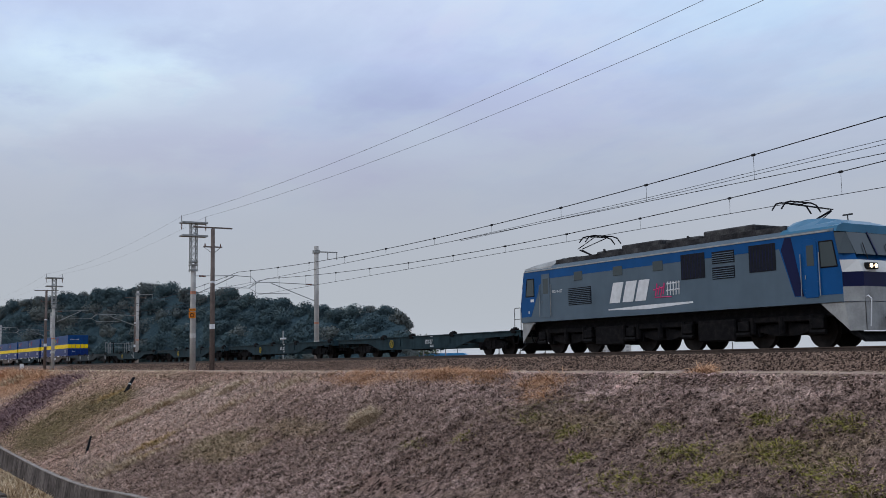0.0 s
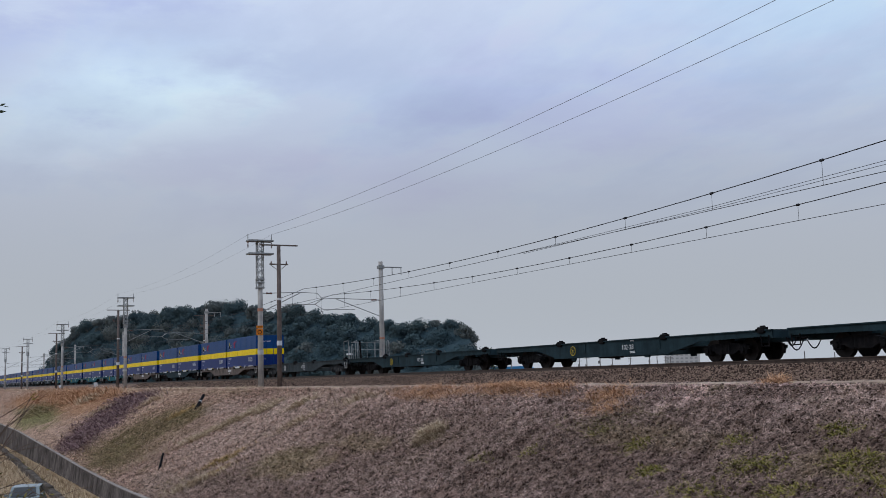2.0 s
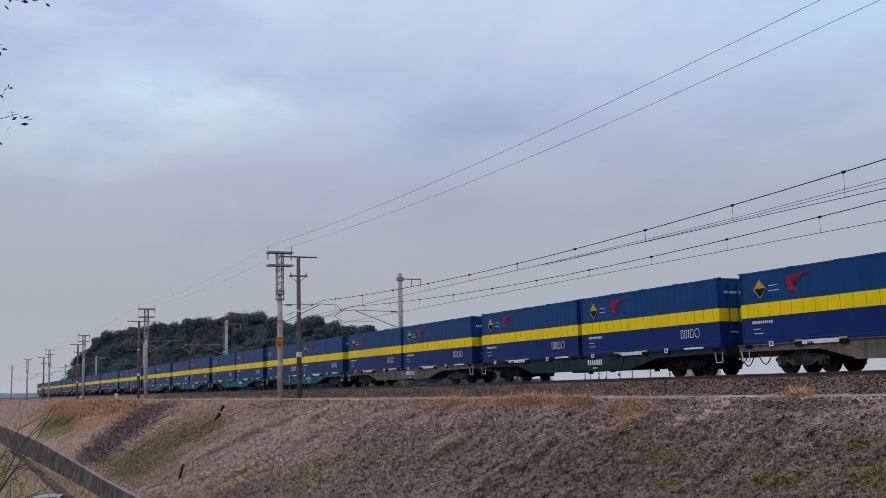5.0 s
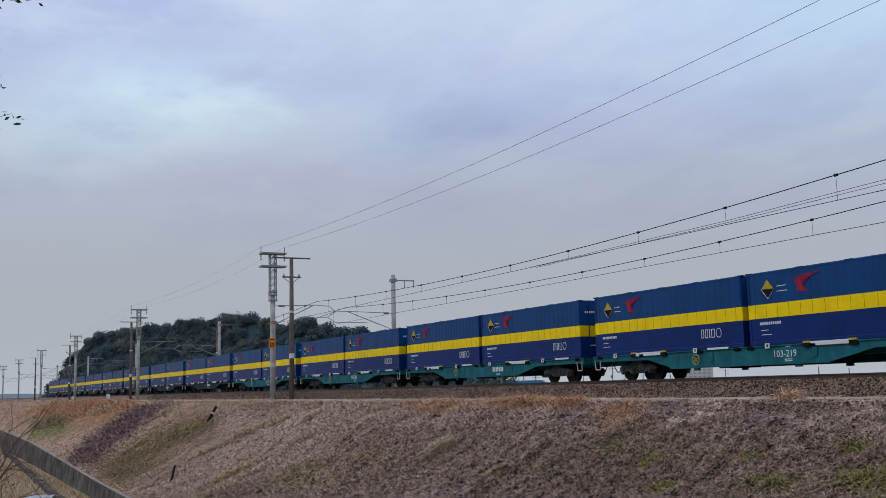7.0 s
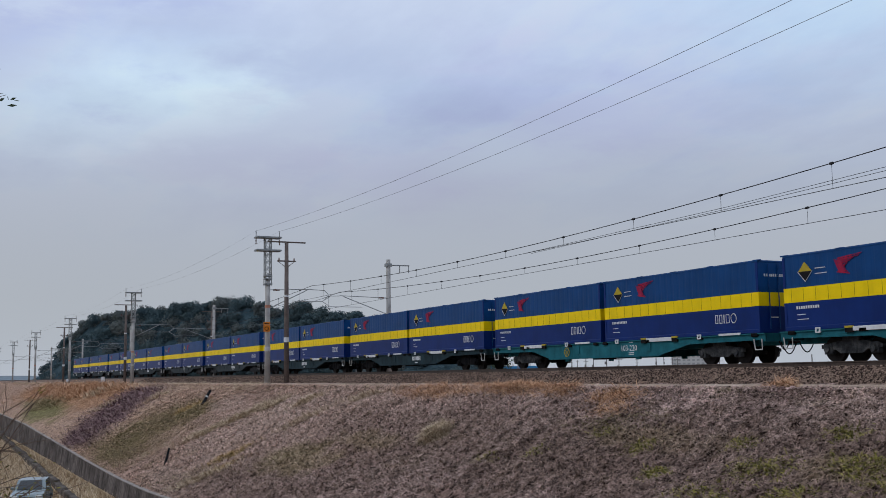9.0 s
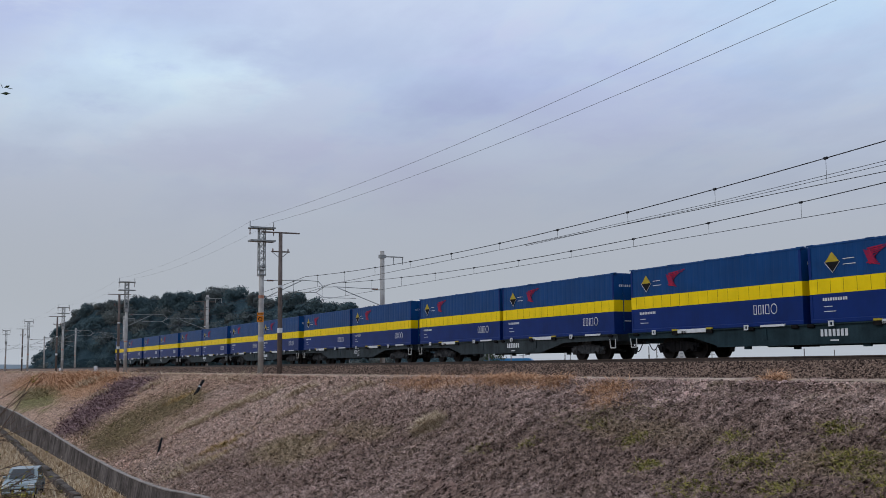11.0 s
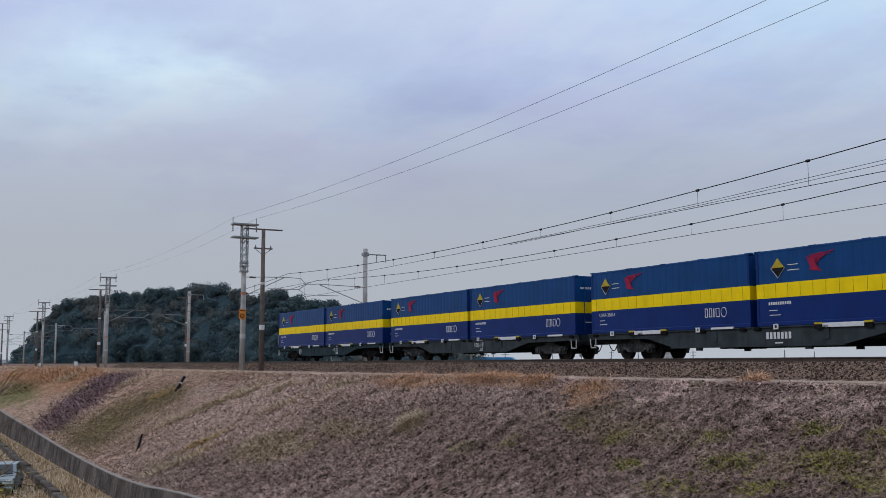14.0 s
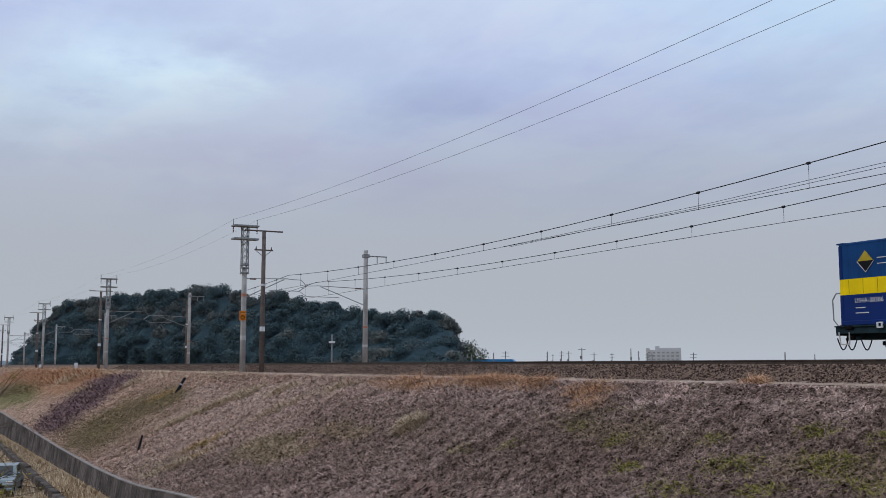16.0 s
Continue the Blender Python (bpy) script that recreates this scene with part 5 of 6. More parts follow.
# ---- locomotive ----
def locomotive():
    """Six-axle electric locomotive; x = 0 at the rear corner of its side, 17.1 at the front one."""
    o = thing("electric_locomotive", "blue and grey electric freight locomotive with two pantographs", "locomotive")
    W = 1.44

    def end(z):
        # how far the cab face leans back with height
        return 0.30 if z < 2.02 else 0.30 - 0.75 * (z - 2.02) / 1.6

    prof = [(-W, 1.12), (-W, 2.02), (-W, 3.32), (-1.30, 3.50), (-0.95, 3.60), (0.95, 3.60), (1.30, 3.50), (W, 3.32), (W, 2.02), (W, 1.12)]

    def corner(sx, base, y, z):
        return (base - sx * (0.0 if z <= 2.02 else 0.20 * (z - 2.02)), y, z)

    def tip(sx, base, y, z, out=0.0):
        return (base + sx * (end(z) + 0.12 + out), y * 0.70, z)

    def loft(bm, rings):
        rings = [[bm.verts.new(p) for p in ring] for ring in rings]
        for a, b in zip(rings, rings[1:]):
            for i in range(len(a)):
                j = (i + 1) % len(a)
                bm.faces.new((a[i], a[j], b[j], b[i]))
        bm.faces.new(rings[0]), bm.faces.new(rings[-1][::-1])
        bmesh.ops.recalc_face_normals(bm, faces=bm.faces)
    quick("body", "loco_grey", o, lambda bm: loft(bm, [[corner(-1, 0.0, y, z) for y, z in prof], [corner(1, 17.1, y, z) for y, z in prof]]))
    for sx, base in ((-1, 0.0), (1, 17.1)):
        quick("nose", "loco_blue", o, lambda bm: loft(bm, [[corner(sx, base, y, z) for y, z in prof], [tip(sx, base, y, z) for y, z in prof]]), "blue cab nose")

    def wrap(bm, sx, base, z0, z1, y_out=1.0, out=0.012, side=True):
        """A band laid round the nose between two heights."""
        line = []
        for y in ((-W, -W * 0.999, W * 0.999, W) if side else (-W * y_out, W * y_out)):
            is_corner = side and abs(y) == W
            row = []
            for z in (z0, z1):
                c, t = corner(sx, base, y, z), tip(sx, base, y, z, out)
                row.append((c[0] + sx * 0.02, c[1] + math.copysign(out, y), z) if is_corner else t)
            line.append(row)
        vs = [[bm.verts.new(p) for p in row] + [bm.verts.new((p[0] - sx * 0.03, p[1] * 0.985, p[2])) for p in row] for row in line]
        for a, b in zip(vs, vs[1:]):
            for i, j in ((0, 1), (2, 3), (0, 2), (1, 3)):
                bm.faces.new((a[i], a[j], b[j], b[i]))
        for a in (vs[0], vs[-1]):
            bm.faces.new((a[0], a[1], a[3], a[2]))
        bmesh.ops.recalc_face_normals(bm, faces=bm.faces)
    yb = -W - 0.006
    for sgn, name in ((-1, "blue_band"), (1, "blue_band")):
        ys = (yb, -W + 0.01) if sgn < 0 else (W - 0.01, W + 0.006)
        quick(name, "loco_blue", o, lambda bm: prism(bm, [(-0.0, 1.36), (0.75, 1.36), (1.45, 2.72), (1.7, 2.95), (14.7, 2.95), (15.25, 1.36), (17.1, 1.36), (17.1, 2.02), (16.86, 3.30), (0.24, 3.30), (0.0, 2.02)], *ys), "blue upper band and cab sides")
        quick("sill_strip", "loco_grey", o, lambda bm: box(bm, 0.02, 17.08, min(ys) , max(ys), 1.125, 1.18))
        quick("gutter", "loco_skirt", o, lambda bm: box(bm, 0.3, 16.7, ys[0] - 0.02 if sgn < 0 else ys[0], ys[1] if sgn < 0 else ys[1] + 0.02, 3.31, 3.36))
    quick("navy_stripe", "loco_navy", o, lambda bm: prism(bm, [(14.95, 3.28), (15.2, 3.28), (15.62, 1.38), (15.27, 1.38), (14.78, 2.9)], yb - 0.006, yb))
    # doors
    for a, b, mt in ((1.55, 2.15, "loco_grey"), (15.68, 16.2, "loco_blue")):
        dr = quick("cab_door", mt, o, lambda bm: box(bm, a, b, yb - 0.012, yb + 0.002, 1.30, 3.15, 0.01))
        quick("door_window", "glass", dr, lambda bm: box(bm, a + 0.12, b - 0.12, yb - 0.016, yb - 0.011, 2.30, 2.95))
        quick("door_handle", "lattice", dr, lambda bm: rod(bm, (a + 0.06, yb - 0.03, 1.9), (a + 0.06, yb - 0.03, 2.02), 0.015, 6))
        for x in (a - 0.1, b + 0.1):
            quick("grab_rail", "lattice", o, lambda bm: rod(bm, (x, yb - 0.05, 1.35), (x, yb - 0.05, 2.7), 0.016, 6))
    # windows, filters, louvres
    for pts in ([(0.38, 2.25), (1.0, 2.25), (1.0, 3.0), (0.50, 3.0)], [(16.32, 2.22), (16.95, 2.22), (16.80, 3.02), (16.30, 3.02)]):
        win = quick("cab_side_window", "glass", o, lambda bm: prism(bm, pts, yb - 0.014, yb))
        quick("window_frame", "black", win, lambda bm: chain(bm, [(x, yb - 0.012, z) for x, z in pts + pts[:1]], 0.022, 4))
    for a in (3.85, 6.35, 8.65):
        quick("side_window", "glass", o, lambda bm: box(bm, a, a + 0.55, yb - 0.012, yb, 2.72, 3.08, 0.005))
    for a, b in ((10.15, 11.35), (13.40, 14.55)):
        fl = quick("filter_panel", "filter", o, lambda bm: box(bm, a, b, yb - 0.012, yb, 2.28, 3.18, 0.005))
        quick("filter_mesh", "loco_navy", fl, lambda bm: [box(bm, a + 0.08 + k * 0.13, a + 0.10 + k * 0.13, yb - 0.016, yb - 0.010, 2.32, 3.14) for k in range(int((b - a - 0.1) / 0.13))])
    for a, b, z0, z1 in ((3.45, 4.95, 1.72, 2.42), (11.7, 12.75, 2.72, 3.14), (11.7, 12.75, 2.18, 2.6)):
        lv = quick("louvre", "filter", o, lambda bm: box(bm, a, b, yb - 0.008, yb, z0, z1))
        for k in range(int((z1 - z0) / 0.075)):
            quick("louvre_slat", "loco_grey", lv, lambda bm: box(bm, a + 0.03, b - 0.03, yb - 0.03, yb - 0.006, z0 + 0.03 + k * 0.075, z0 + 0.058 + k * 0.075))
    # white block logo, pink and white script, underline
    def logo(bm):
        ya, yz = yb - 0.004, yb + 0.001
        for x, w in ((6.08, 0.62), (6.86, 0.62), (7.60, 0.60)):
            prism(bm, [(x, 1.66), (x + w, 1.66), (x + w + 0.26, 2.45), (x + 0.26, 2.45)], ya, yz)
    quick("logo", "white", o, logo, "white block logo shapes")
    quick("underline", "white", o, lambda bm: prism(bm, [(6.0, 1.39), (8.3, 1.33), (10.7, 1.43), (10.7, 1.49), (8.3, 1.49), (6.0, 1.43)], yb - 0.004, yb + 0.001))
    quick("pink_script", "pink", o, lambda bm: [rod(bm, (8.75 + 0.14 * k, yb, 1.78 + 0.05 * (k % 2)), (8.85 + 0.13 * k, yb, 2.25 - 0.1 * (k % 3)), 0.03, 4) for k in range(4)] + [rod(bm, (8.65, yb, 2.02), (9.25, yb, 2.1), 0.028, 4), rod(bm, (8.7, yb, 1.74), (9.6, yb, 1.72), 0.02, 4)], "pink brush strokes")
    quick("white_script", "white", o, lambda bm: [rod(bm, (9.40 + 0.15 * k, yb, 1.78), (9.42 + 0.15 * k, yb, 2.28), 0.026, 4) for k in range(5)] + [rod(bm, (9.35, yb, 1.95), (10.05, yb, 1.98), 0.022, 4), rod(bm, (9.35, yb, 2.2), (10.05, yb, 2.22), 0.022, 4)], "white brush strokes")
    lettering("EF210-157", 0.17, "white", o, pose(2.3, yb - 0.001, 2.30) @ FACE, "number", "white locomotive number")
    quick("crest", "white", o, lambda bm: [box(bm, 0.72, 0.82, yb - 0.003, yb, 2.0, 2.12), box(bm, 0.84, 0.96, yb - 0.003, yb, 2.0, 2.12)])
    quick("marker_plate", "white", o, lambda bm: box(bm, 0.55, 0.62, yb - 0.003, yb, 1.50, 1.62))

    # cab faces
    for sx, base in ((1, 17.1), (-1, 0.0)):
        def at(z, out=0.13):
            return base + sx * (end(z) + out)
        fc = quick("windscreen", "glass", o, lambda bm: wrap(bm, sx, base, 2.58, 3.42, 0.97, 0.02, False), "dark cab windscreen")
        quick("centre_pillar", "loco_navy", fc, lambda bm: wrap(bm, sx, base, 2.58, 3.42, 0.03, 0.05, False))
        quick("quarter_light", "glass", fc, lambda bm: wrap(bm, sx, base, 2.6, 3.31, 1.0, 0.008))
        quick("white_band", "loco_white", fc, lambda bm: wrap(bm, sx, base, 2.025, 2.40))
        quick("navy_band", "loco_navy", fc, lambda bm: wrap(bm, sx, base, 1.58, 2.018))
        quick("grey_band", "loco_skirt", fc, lambda bm: wrap(bm, sx, base, 1.125, 1.575))
        quick("wiper", "black", fc, lambda bm: [rod(bm, (at(2.4) + sx * 0.05, y, 2.42), (at(2.95) + sx * 0.05, y + 0.12, 2.95), 0.014, 5) for y in (-0.6, 0.5)])
        for y in (-0.62, 0.62):
            lampbox = quick("headlight", "black", fc, lambda bm: box(bm, *sorted((at(2.2) + sx * 0.0, at(2.0) + sx * 0.06)), y - 0.24, y + 0.24, 2.10, 2.30, 0.01))
            quick("lamp", "headlight" if sx > 0 else "lamp_glass", lampbox, lambda bm: [rod(bm, (at(2.0) + sx * 0.075, y + d, 2.20), (at(2.0) + sx * 0.095, y + d, 2.20), 0.065, 12) for d in (-0.11, 0.11)])
        def skirt(bm):
            for y in (-1, 1):
                v = [(base + sx * (-0.9), 1.40 * y, 1.37), (base + sx * 0.0, 1.40 * y, 1.37), (base + sx * 0.42, 1.0 * y, 1.37), (base + sx * 0.42, 1.0 * y, 0.5), (base + sx * 0.1, 1.33 * y, 0.5)]
                vs = [bm.verts.new(p) for p in v] + [bm.verts.new((p[0], p[1] - 0.04 * y, p[2])) for p in v]
                bm.faces.new(vs[:5]), bm.faces.new(vs[5:])
                for i in range(5):
                    bm.faces.new((vs[i], vs[(i + 1) % 5], vs[5 + (i + 1) % 5], vs[5 + i]))
            box(bm, *sorted((base + sx * 0.38, base + sx * 0.42)), -1.0, 1.0, 0.5, 1.37)
            bmesh.ops.recalc_face_normals(bm, faces=bm.faces)
        quick("skirt", "loco_skirt", o, skirt)
        quick("snow_plough", "under", o, lambda bm: prism(bm, [(base + sx * 0.2, 0.48), (base + sx * 0.55, 0.16), (base + sx * 0.45, 0.16), (base - sx * 0.1, 0.48)], -1.15, 1.15))
        quick("coupler", "under", o, lambda bm: [rod(bm, (base + sx * 0.35, 0, 0.88), (base + sx * 0.75, 0, 0.88), 0.1, 8), box(bm, *sorted((base + sx * 0.6, base + sx * 0.85)), -0.18, 0.18, 0.70, 1.05, 0.03)])
        quick("hose", "black", o, lambda bm: chain(bm, [(base + sx * (0.45 + 0.1 * math.sin(k * 0.7)), 0.55, 0.95 - 0.1 * k) for k in range(5)], 0.03, 6))
        quick("hand_rail", "white", o, lambda bm: chain(bm, [(base + sx * 0.55, -0.95, 0.62), (base + sx * 0.62, -0.95, 1.45), (base + sx * 0.5, -0.95, 1.55), (base + sx * 0.4, -0.95, 1.5)], 0.02, 6))
    # roof
    def fairing(bm, xs, hs):
        loft(bm, [[(x, y, z) for y, z in ((-1.42, 3.30), (-1.34, 3.48), (-1.12, min(h, 3.62)), (-0.7, h), (0.7, h), (1.12, min(h, 3.62)), (1.34, 3.48), (1.42, 3.30))] for x, h in zip(xs, hs)])
    quick("cab_roof", "loco_roof_blue", o, lambda bm: fairing(bm, (14.7, 15.2, 15.9, 16.5, 16.95), (3.84, 3.90, 3.86, 3.74, 3.56)), "blue rounded cab roof")
    quick("cab_roof", "loco_skirt", o, lambda bm: fairing(bm, (0.2, 0.7, 1.4, 2.2), (3.5, 3.62, 3.78, 3.84)), "grey rounded cab roof")
    def roof_boxes(bm):
        for a, b, h, w in ((4.6, 6.1, 3.86, 0.85), (6.3, 8.6, 3.95, 0.95), (8.8, 10.6, 3.88, 0.9), (10.8, 13.2, 3.98, 0.95), (2.5, 3.2, 3.82, 0.8)):
            box(bm, a, b, -w, w, 3.6, h, 0.05)
        box(bm, 2.3, 14.8, -1.2, -1.12, 3.5, 3.72), box(bm, 2.3, 14.8, 1.12, 1.2, 3.5, 3.72)
        for k in range(6):
            rod(bm, (5.2 + 1.6 * k, -0.9, 3.7), (5.2 + 1.6 * k, -0.9, 3.92), 0.05, 6)
        rod(bm, (16.2, 0.1, 3.75), (16.2, 0.1, 3.98), 0.02, 5), rod(bm, (16.02, 0.1, 3.98), (16.38, 0.1, 3.98), 0.03, 5)
    quick("roof_equipment", "loco_roof", o, roof_boxes, "sooty roof equipment boxes")
    for base, sx in ((3.4, -1), (14.7, 1)):
        top = 4.88
        p = quick("pantograph", "black", o, lambda bm: [box(bm, base - 0.7, base + 0.7, -0.6, -0.52, 3.72, 3.78), box(bm, base - 0.7, base + 0.7, 0.52, 0.6, 3.72, 3.78)]
                  + [rod(bm, (base + u, y, 3.6), (base + u, y, 3.74), 0.05, 8) for u in (-0.6, 0.6) for y in (-0.56, 0.56)], "dark single-arm pantograph")
        quick("lower_arm", "black", p, lambda bm: [rod(bm, (base - sx * 0.2, 0, 4.02), (base + sx * 0.95, 0, 4.44), 0.035, 8), rod(bm, (base - sx * 0.05, 0.2, 4.0), (base + sx * 0.9, 0.1, 4.44), 0.02, 6)])
        quick("upper_arm", "black", p, lambda bm: [rod(bm, (base + sx * 0.95, 0.1 * s, 4.48), (base - sx * 0.45, 0.32 * s, top - 0.06), 0.02, 6) for s in (-1, 1)])
        quick("contact_head", "black", p, lambda bm: [chain(bm, [(base - sx * 0.45 + d, y, z) for y, z in ((-0.95, top - 0.28), (-0.75, top - 0.06), (-0.5, top), (0.5, top), (0.75, top - 0.06), (0.95, top - 0.28))], 0.028, 6) for d in (-0.2, 0.2)]
              + [rod(bm, (base - sx * 0.45 - 0.2, y, top), (base - sx * 0.45 + 0.2, y, top), 0.02, 5) for y in (-0.4, 0.4)])
    # the body sits high over its bogies
    for ob in list(o.children_recursive):
        if ob.name.split(".")[0] not in ("skirt", "snow_plough", "coupler", "hose", "hand_rail", "contact_head", "lower_arm", "upper_arm"):
            ob.data.transform(Matrix.Translation((0, 0, 0.26)))
    # running gear
    for x in (2.75, 8.55, 14.35):
        bogie("bogie", o, x, 2.5, 0.56, "under")
    quick("underframe", "under", o, lambda bm: box(bm, 0.4, 16.7, -1.0, 1.0, 0.98, 1.375))
    for a in (4.9, 10.7):
        for y0, y1 in ((-1.2, -0.55), (0.5, 1.15)):
            quick("equipment_box", "under", o, lambda bm: box(bm, a - 0.1, a + 1.7, y0, y1, 0.30, 1.05, 0.05))
    for x in (2.75, 8.55, 14.35):
        quick("traction_motor", "under", o, lambda bm: box(bm, x - 1.7, x + 1.7, -0.45, 0.45, 0.45, 1.05, 0.05))
        quick("bolster_beam", "under", o, lambda bm: box(bm, x - 1.75, x + 1.75, -1.12, -0.98, 0.86, 1.06, 0.03))
        for u in (-1.25, 0.0, 1.25):
            quick("damper", "under", o, lambda bm: rod(bm, (x + u, -1.05, 0.5), (x + u, -1.05, 1.05), 0.13, 10))
    for x in (1.2, 4.4, 7.0, 10.1, 12.8, 15.9):
        quick("sand_box", "under", o, lambda bm: box(bm, x - 0.25, x + 0.25, -1.25, -1.05, 0.6, 0.95, 0.03))
        quick("air_cylinder", "under", o, lambda bm: rod(bm, (x - 0.3, -1.2, 0.5), (x + 0.3, -1.2, 0.5), 0.08, 8))
    return o


TRAIN.append((locomotive(), 406.3, 0.0))


# ---- growth on the slope ----
def slope_height(x, y):
    i = np.clip(np.searchsorted(GX, x) - 1, 0, len(GX) - 2)
    u = (x - GX[i]) / (GX[i + 1] - GX[i])
    j = np.clip(np.searchsorted(GY, y) - 1, 0, len(GY) - 2)
    v = np.clip((y - GY[j]) / (GY[j + 1] - GY[j]), 0, 1)
    return (GZ[i, j] * (1 - v) + GZ[i, j + 1] * v) * (1 - u) + (GZ[i + 1, j] * (1 - v) + GZ[i + 1, j + 1] * v) * u


def strands(name, place, n, length, width, mat, label, seed, lift=0.5, lean=(0.25, -0.6), category="grass"):
    """Many bent leaves and stalks as one mesh; place(rng, n) gives their feet in plan."""
    rng = np.random.default_rng(seed)
    xy = place(rng, n)
    n = len(xy)
    foot = np.column_stack((xy, slope_height(xy[:, 0], xy[:, 1]) - 0.015))
    ang = rng.uniform(0, 2 * math.pi, n)
    flat = np.stack((np.cos(ang) + lean[0], np.sin(ang) + lean[1], np.zeros(n)), 1)
    flat /= np.linalg.norm(flat, axis=1)[:, None] + 1e-6
    flat[:, 2] = flat[:, 1] * 0.47
    up = np.array((0, -0.42, 0.9))
    ln = rng.uniform(length[0], length[1], n)[:, None]
    wd = rng.uniform(width[0], width[1], n)[:, None] * 0.5
    rise = (rng.uniform(0.15, 1.0, n) * lift)[:, None]
    side = np.cross(flat, up)
    side /= np.linalg.norm(side, axis=1)[:, None]
    p1 = foot + (flat * (1 - rise * 0.6) + up * rise) * ln * 0.55
    p2 = p1 + (flat * 1.0 + up * (rise * 0.25 - 0.12)) * ln * 0.45
    v = np.stack((foot - side * wd * 0.7, foot + side * wd * 0.7, p1 + side * wd, p1 - side * wd, p2), 1).reshape(-1, 3)
    me = bpy.data.meshes.new(name)
    me.vertices.add(len(v))
    me.vertices.foreach_set("co", v.ravel())
    k = np.arange(n)[:, None] * 5
    loops = np.concatenate((k + [0, 1, 2, 3], k + [3, 2, 4]), 1).ravel()
    me.loops.add(len(loops))
    me.loops.foreach_set("vertex_index", loops.astype(np.int32))
    me.polygons.add(2 * n)
    me.polygons.foreach_set("loop_start", np.concatenate((np.arange(n)[:, None] * 7, np.arange(n)[:, None] * 7 + 4), 1).ravel().astype(np.int32))
    me.update(calc_edges=True)
    me.materials.append(M[mat])
    return tagged(new(name, me), label, category, kind="stuff")


def over(x0, x1, y0, y1, power=1.0):
    def place(rng, n):
        x = x1 + (x0 - x1) * rng.random(n) ** power
        return np.stack((x, y0 + (y1 - y0) * rng.random(n)), 1)
    return place


def patch(cx, cy, rx, ry, turn=0.0, ragged=0.5):
    c, s = math.cos(radians(turn)), math.sin(radians(turn))
    def place(rng, n):
        u, w = rx * 0.55 * rng.normal(size=n), ry * 0.55 * rng.normal(size=n)
        x, y = cx + u * c - w * s, cy + u * s + w * c
        return np.stack((x, np.where((y < Y_WALL + 0.2) | (y > 20.6), cy, y)), 1)
    return place


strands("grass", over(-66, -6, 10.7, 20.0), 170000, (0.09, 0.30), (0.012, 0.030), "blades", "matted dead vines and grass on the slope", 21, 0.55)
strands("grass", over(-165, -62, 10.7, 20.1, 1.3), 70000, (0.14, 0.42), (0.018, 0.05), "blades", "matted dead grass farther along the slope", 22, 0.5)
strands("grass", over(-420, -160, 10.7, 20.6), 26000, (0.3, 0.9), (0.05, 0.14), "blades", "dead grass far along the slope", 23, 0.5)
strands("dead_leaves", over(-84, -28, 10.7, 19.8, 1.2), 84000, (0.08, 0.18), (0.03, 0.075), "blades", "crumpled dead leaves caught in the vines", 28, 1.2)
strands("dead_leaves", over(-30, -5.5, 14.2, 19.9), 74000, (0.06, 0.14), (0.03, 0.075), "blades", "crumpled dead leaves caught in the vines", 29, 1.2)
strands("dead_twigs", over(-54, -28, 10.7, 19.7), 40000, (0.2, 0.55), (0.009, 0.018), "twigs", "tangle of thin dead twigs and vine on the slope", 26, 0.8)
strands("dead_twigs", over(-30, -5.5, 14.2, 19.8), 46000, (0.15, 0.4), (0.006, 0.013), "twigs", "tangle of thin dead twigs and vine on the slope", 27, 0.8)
strands("shoulder_grass", over(-70, -8, 19.3, 20.4), 9000, (0.08, 0.22), (0.007, 0.016), "straw", "bleached grass along the shoulder path", 24, 0.7)
strands("shoulder_grass", over(-260, -66, 19.3, 20.6), 9000, (0.2, 0.6), (0.02, 0.06), "straw", "bleached grass along the shoulder path", 25, 0.6)

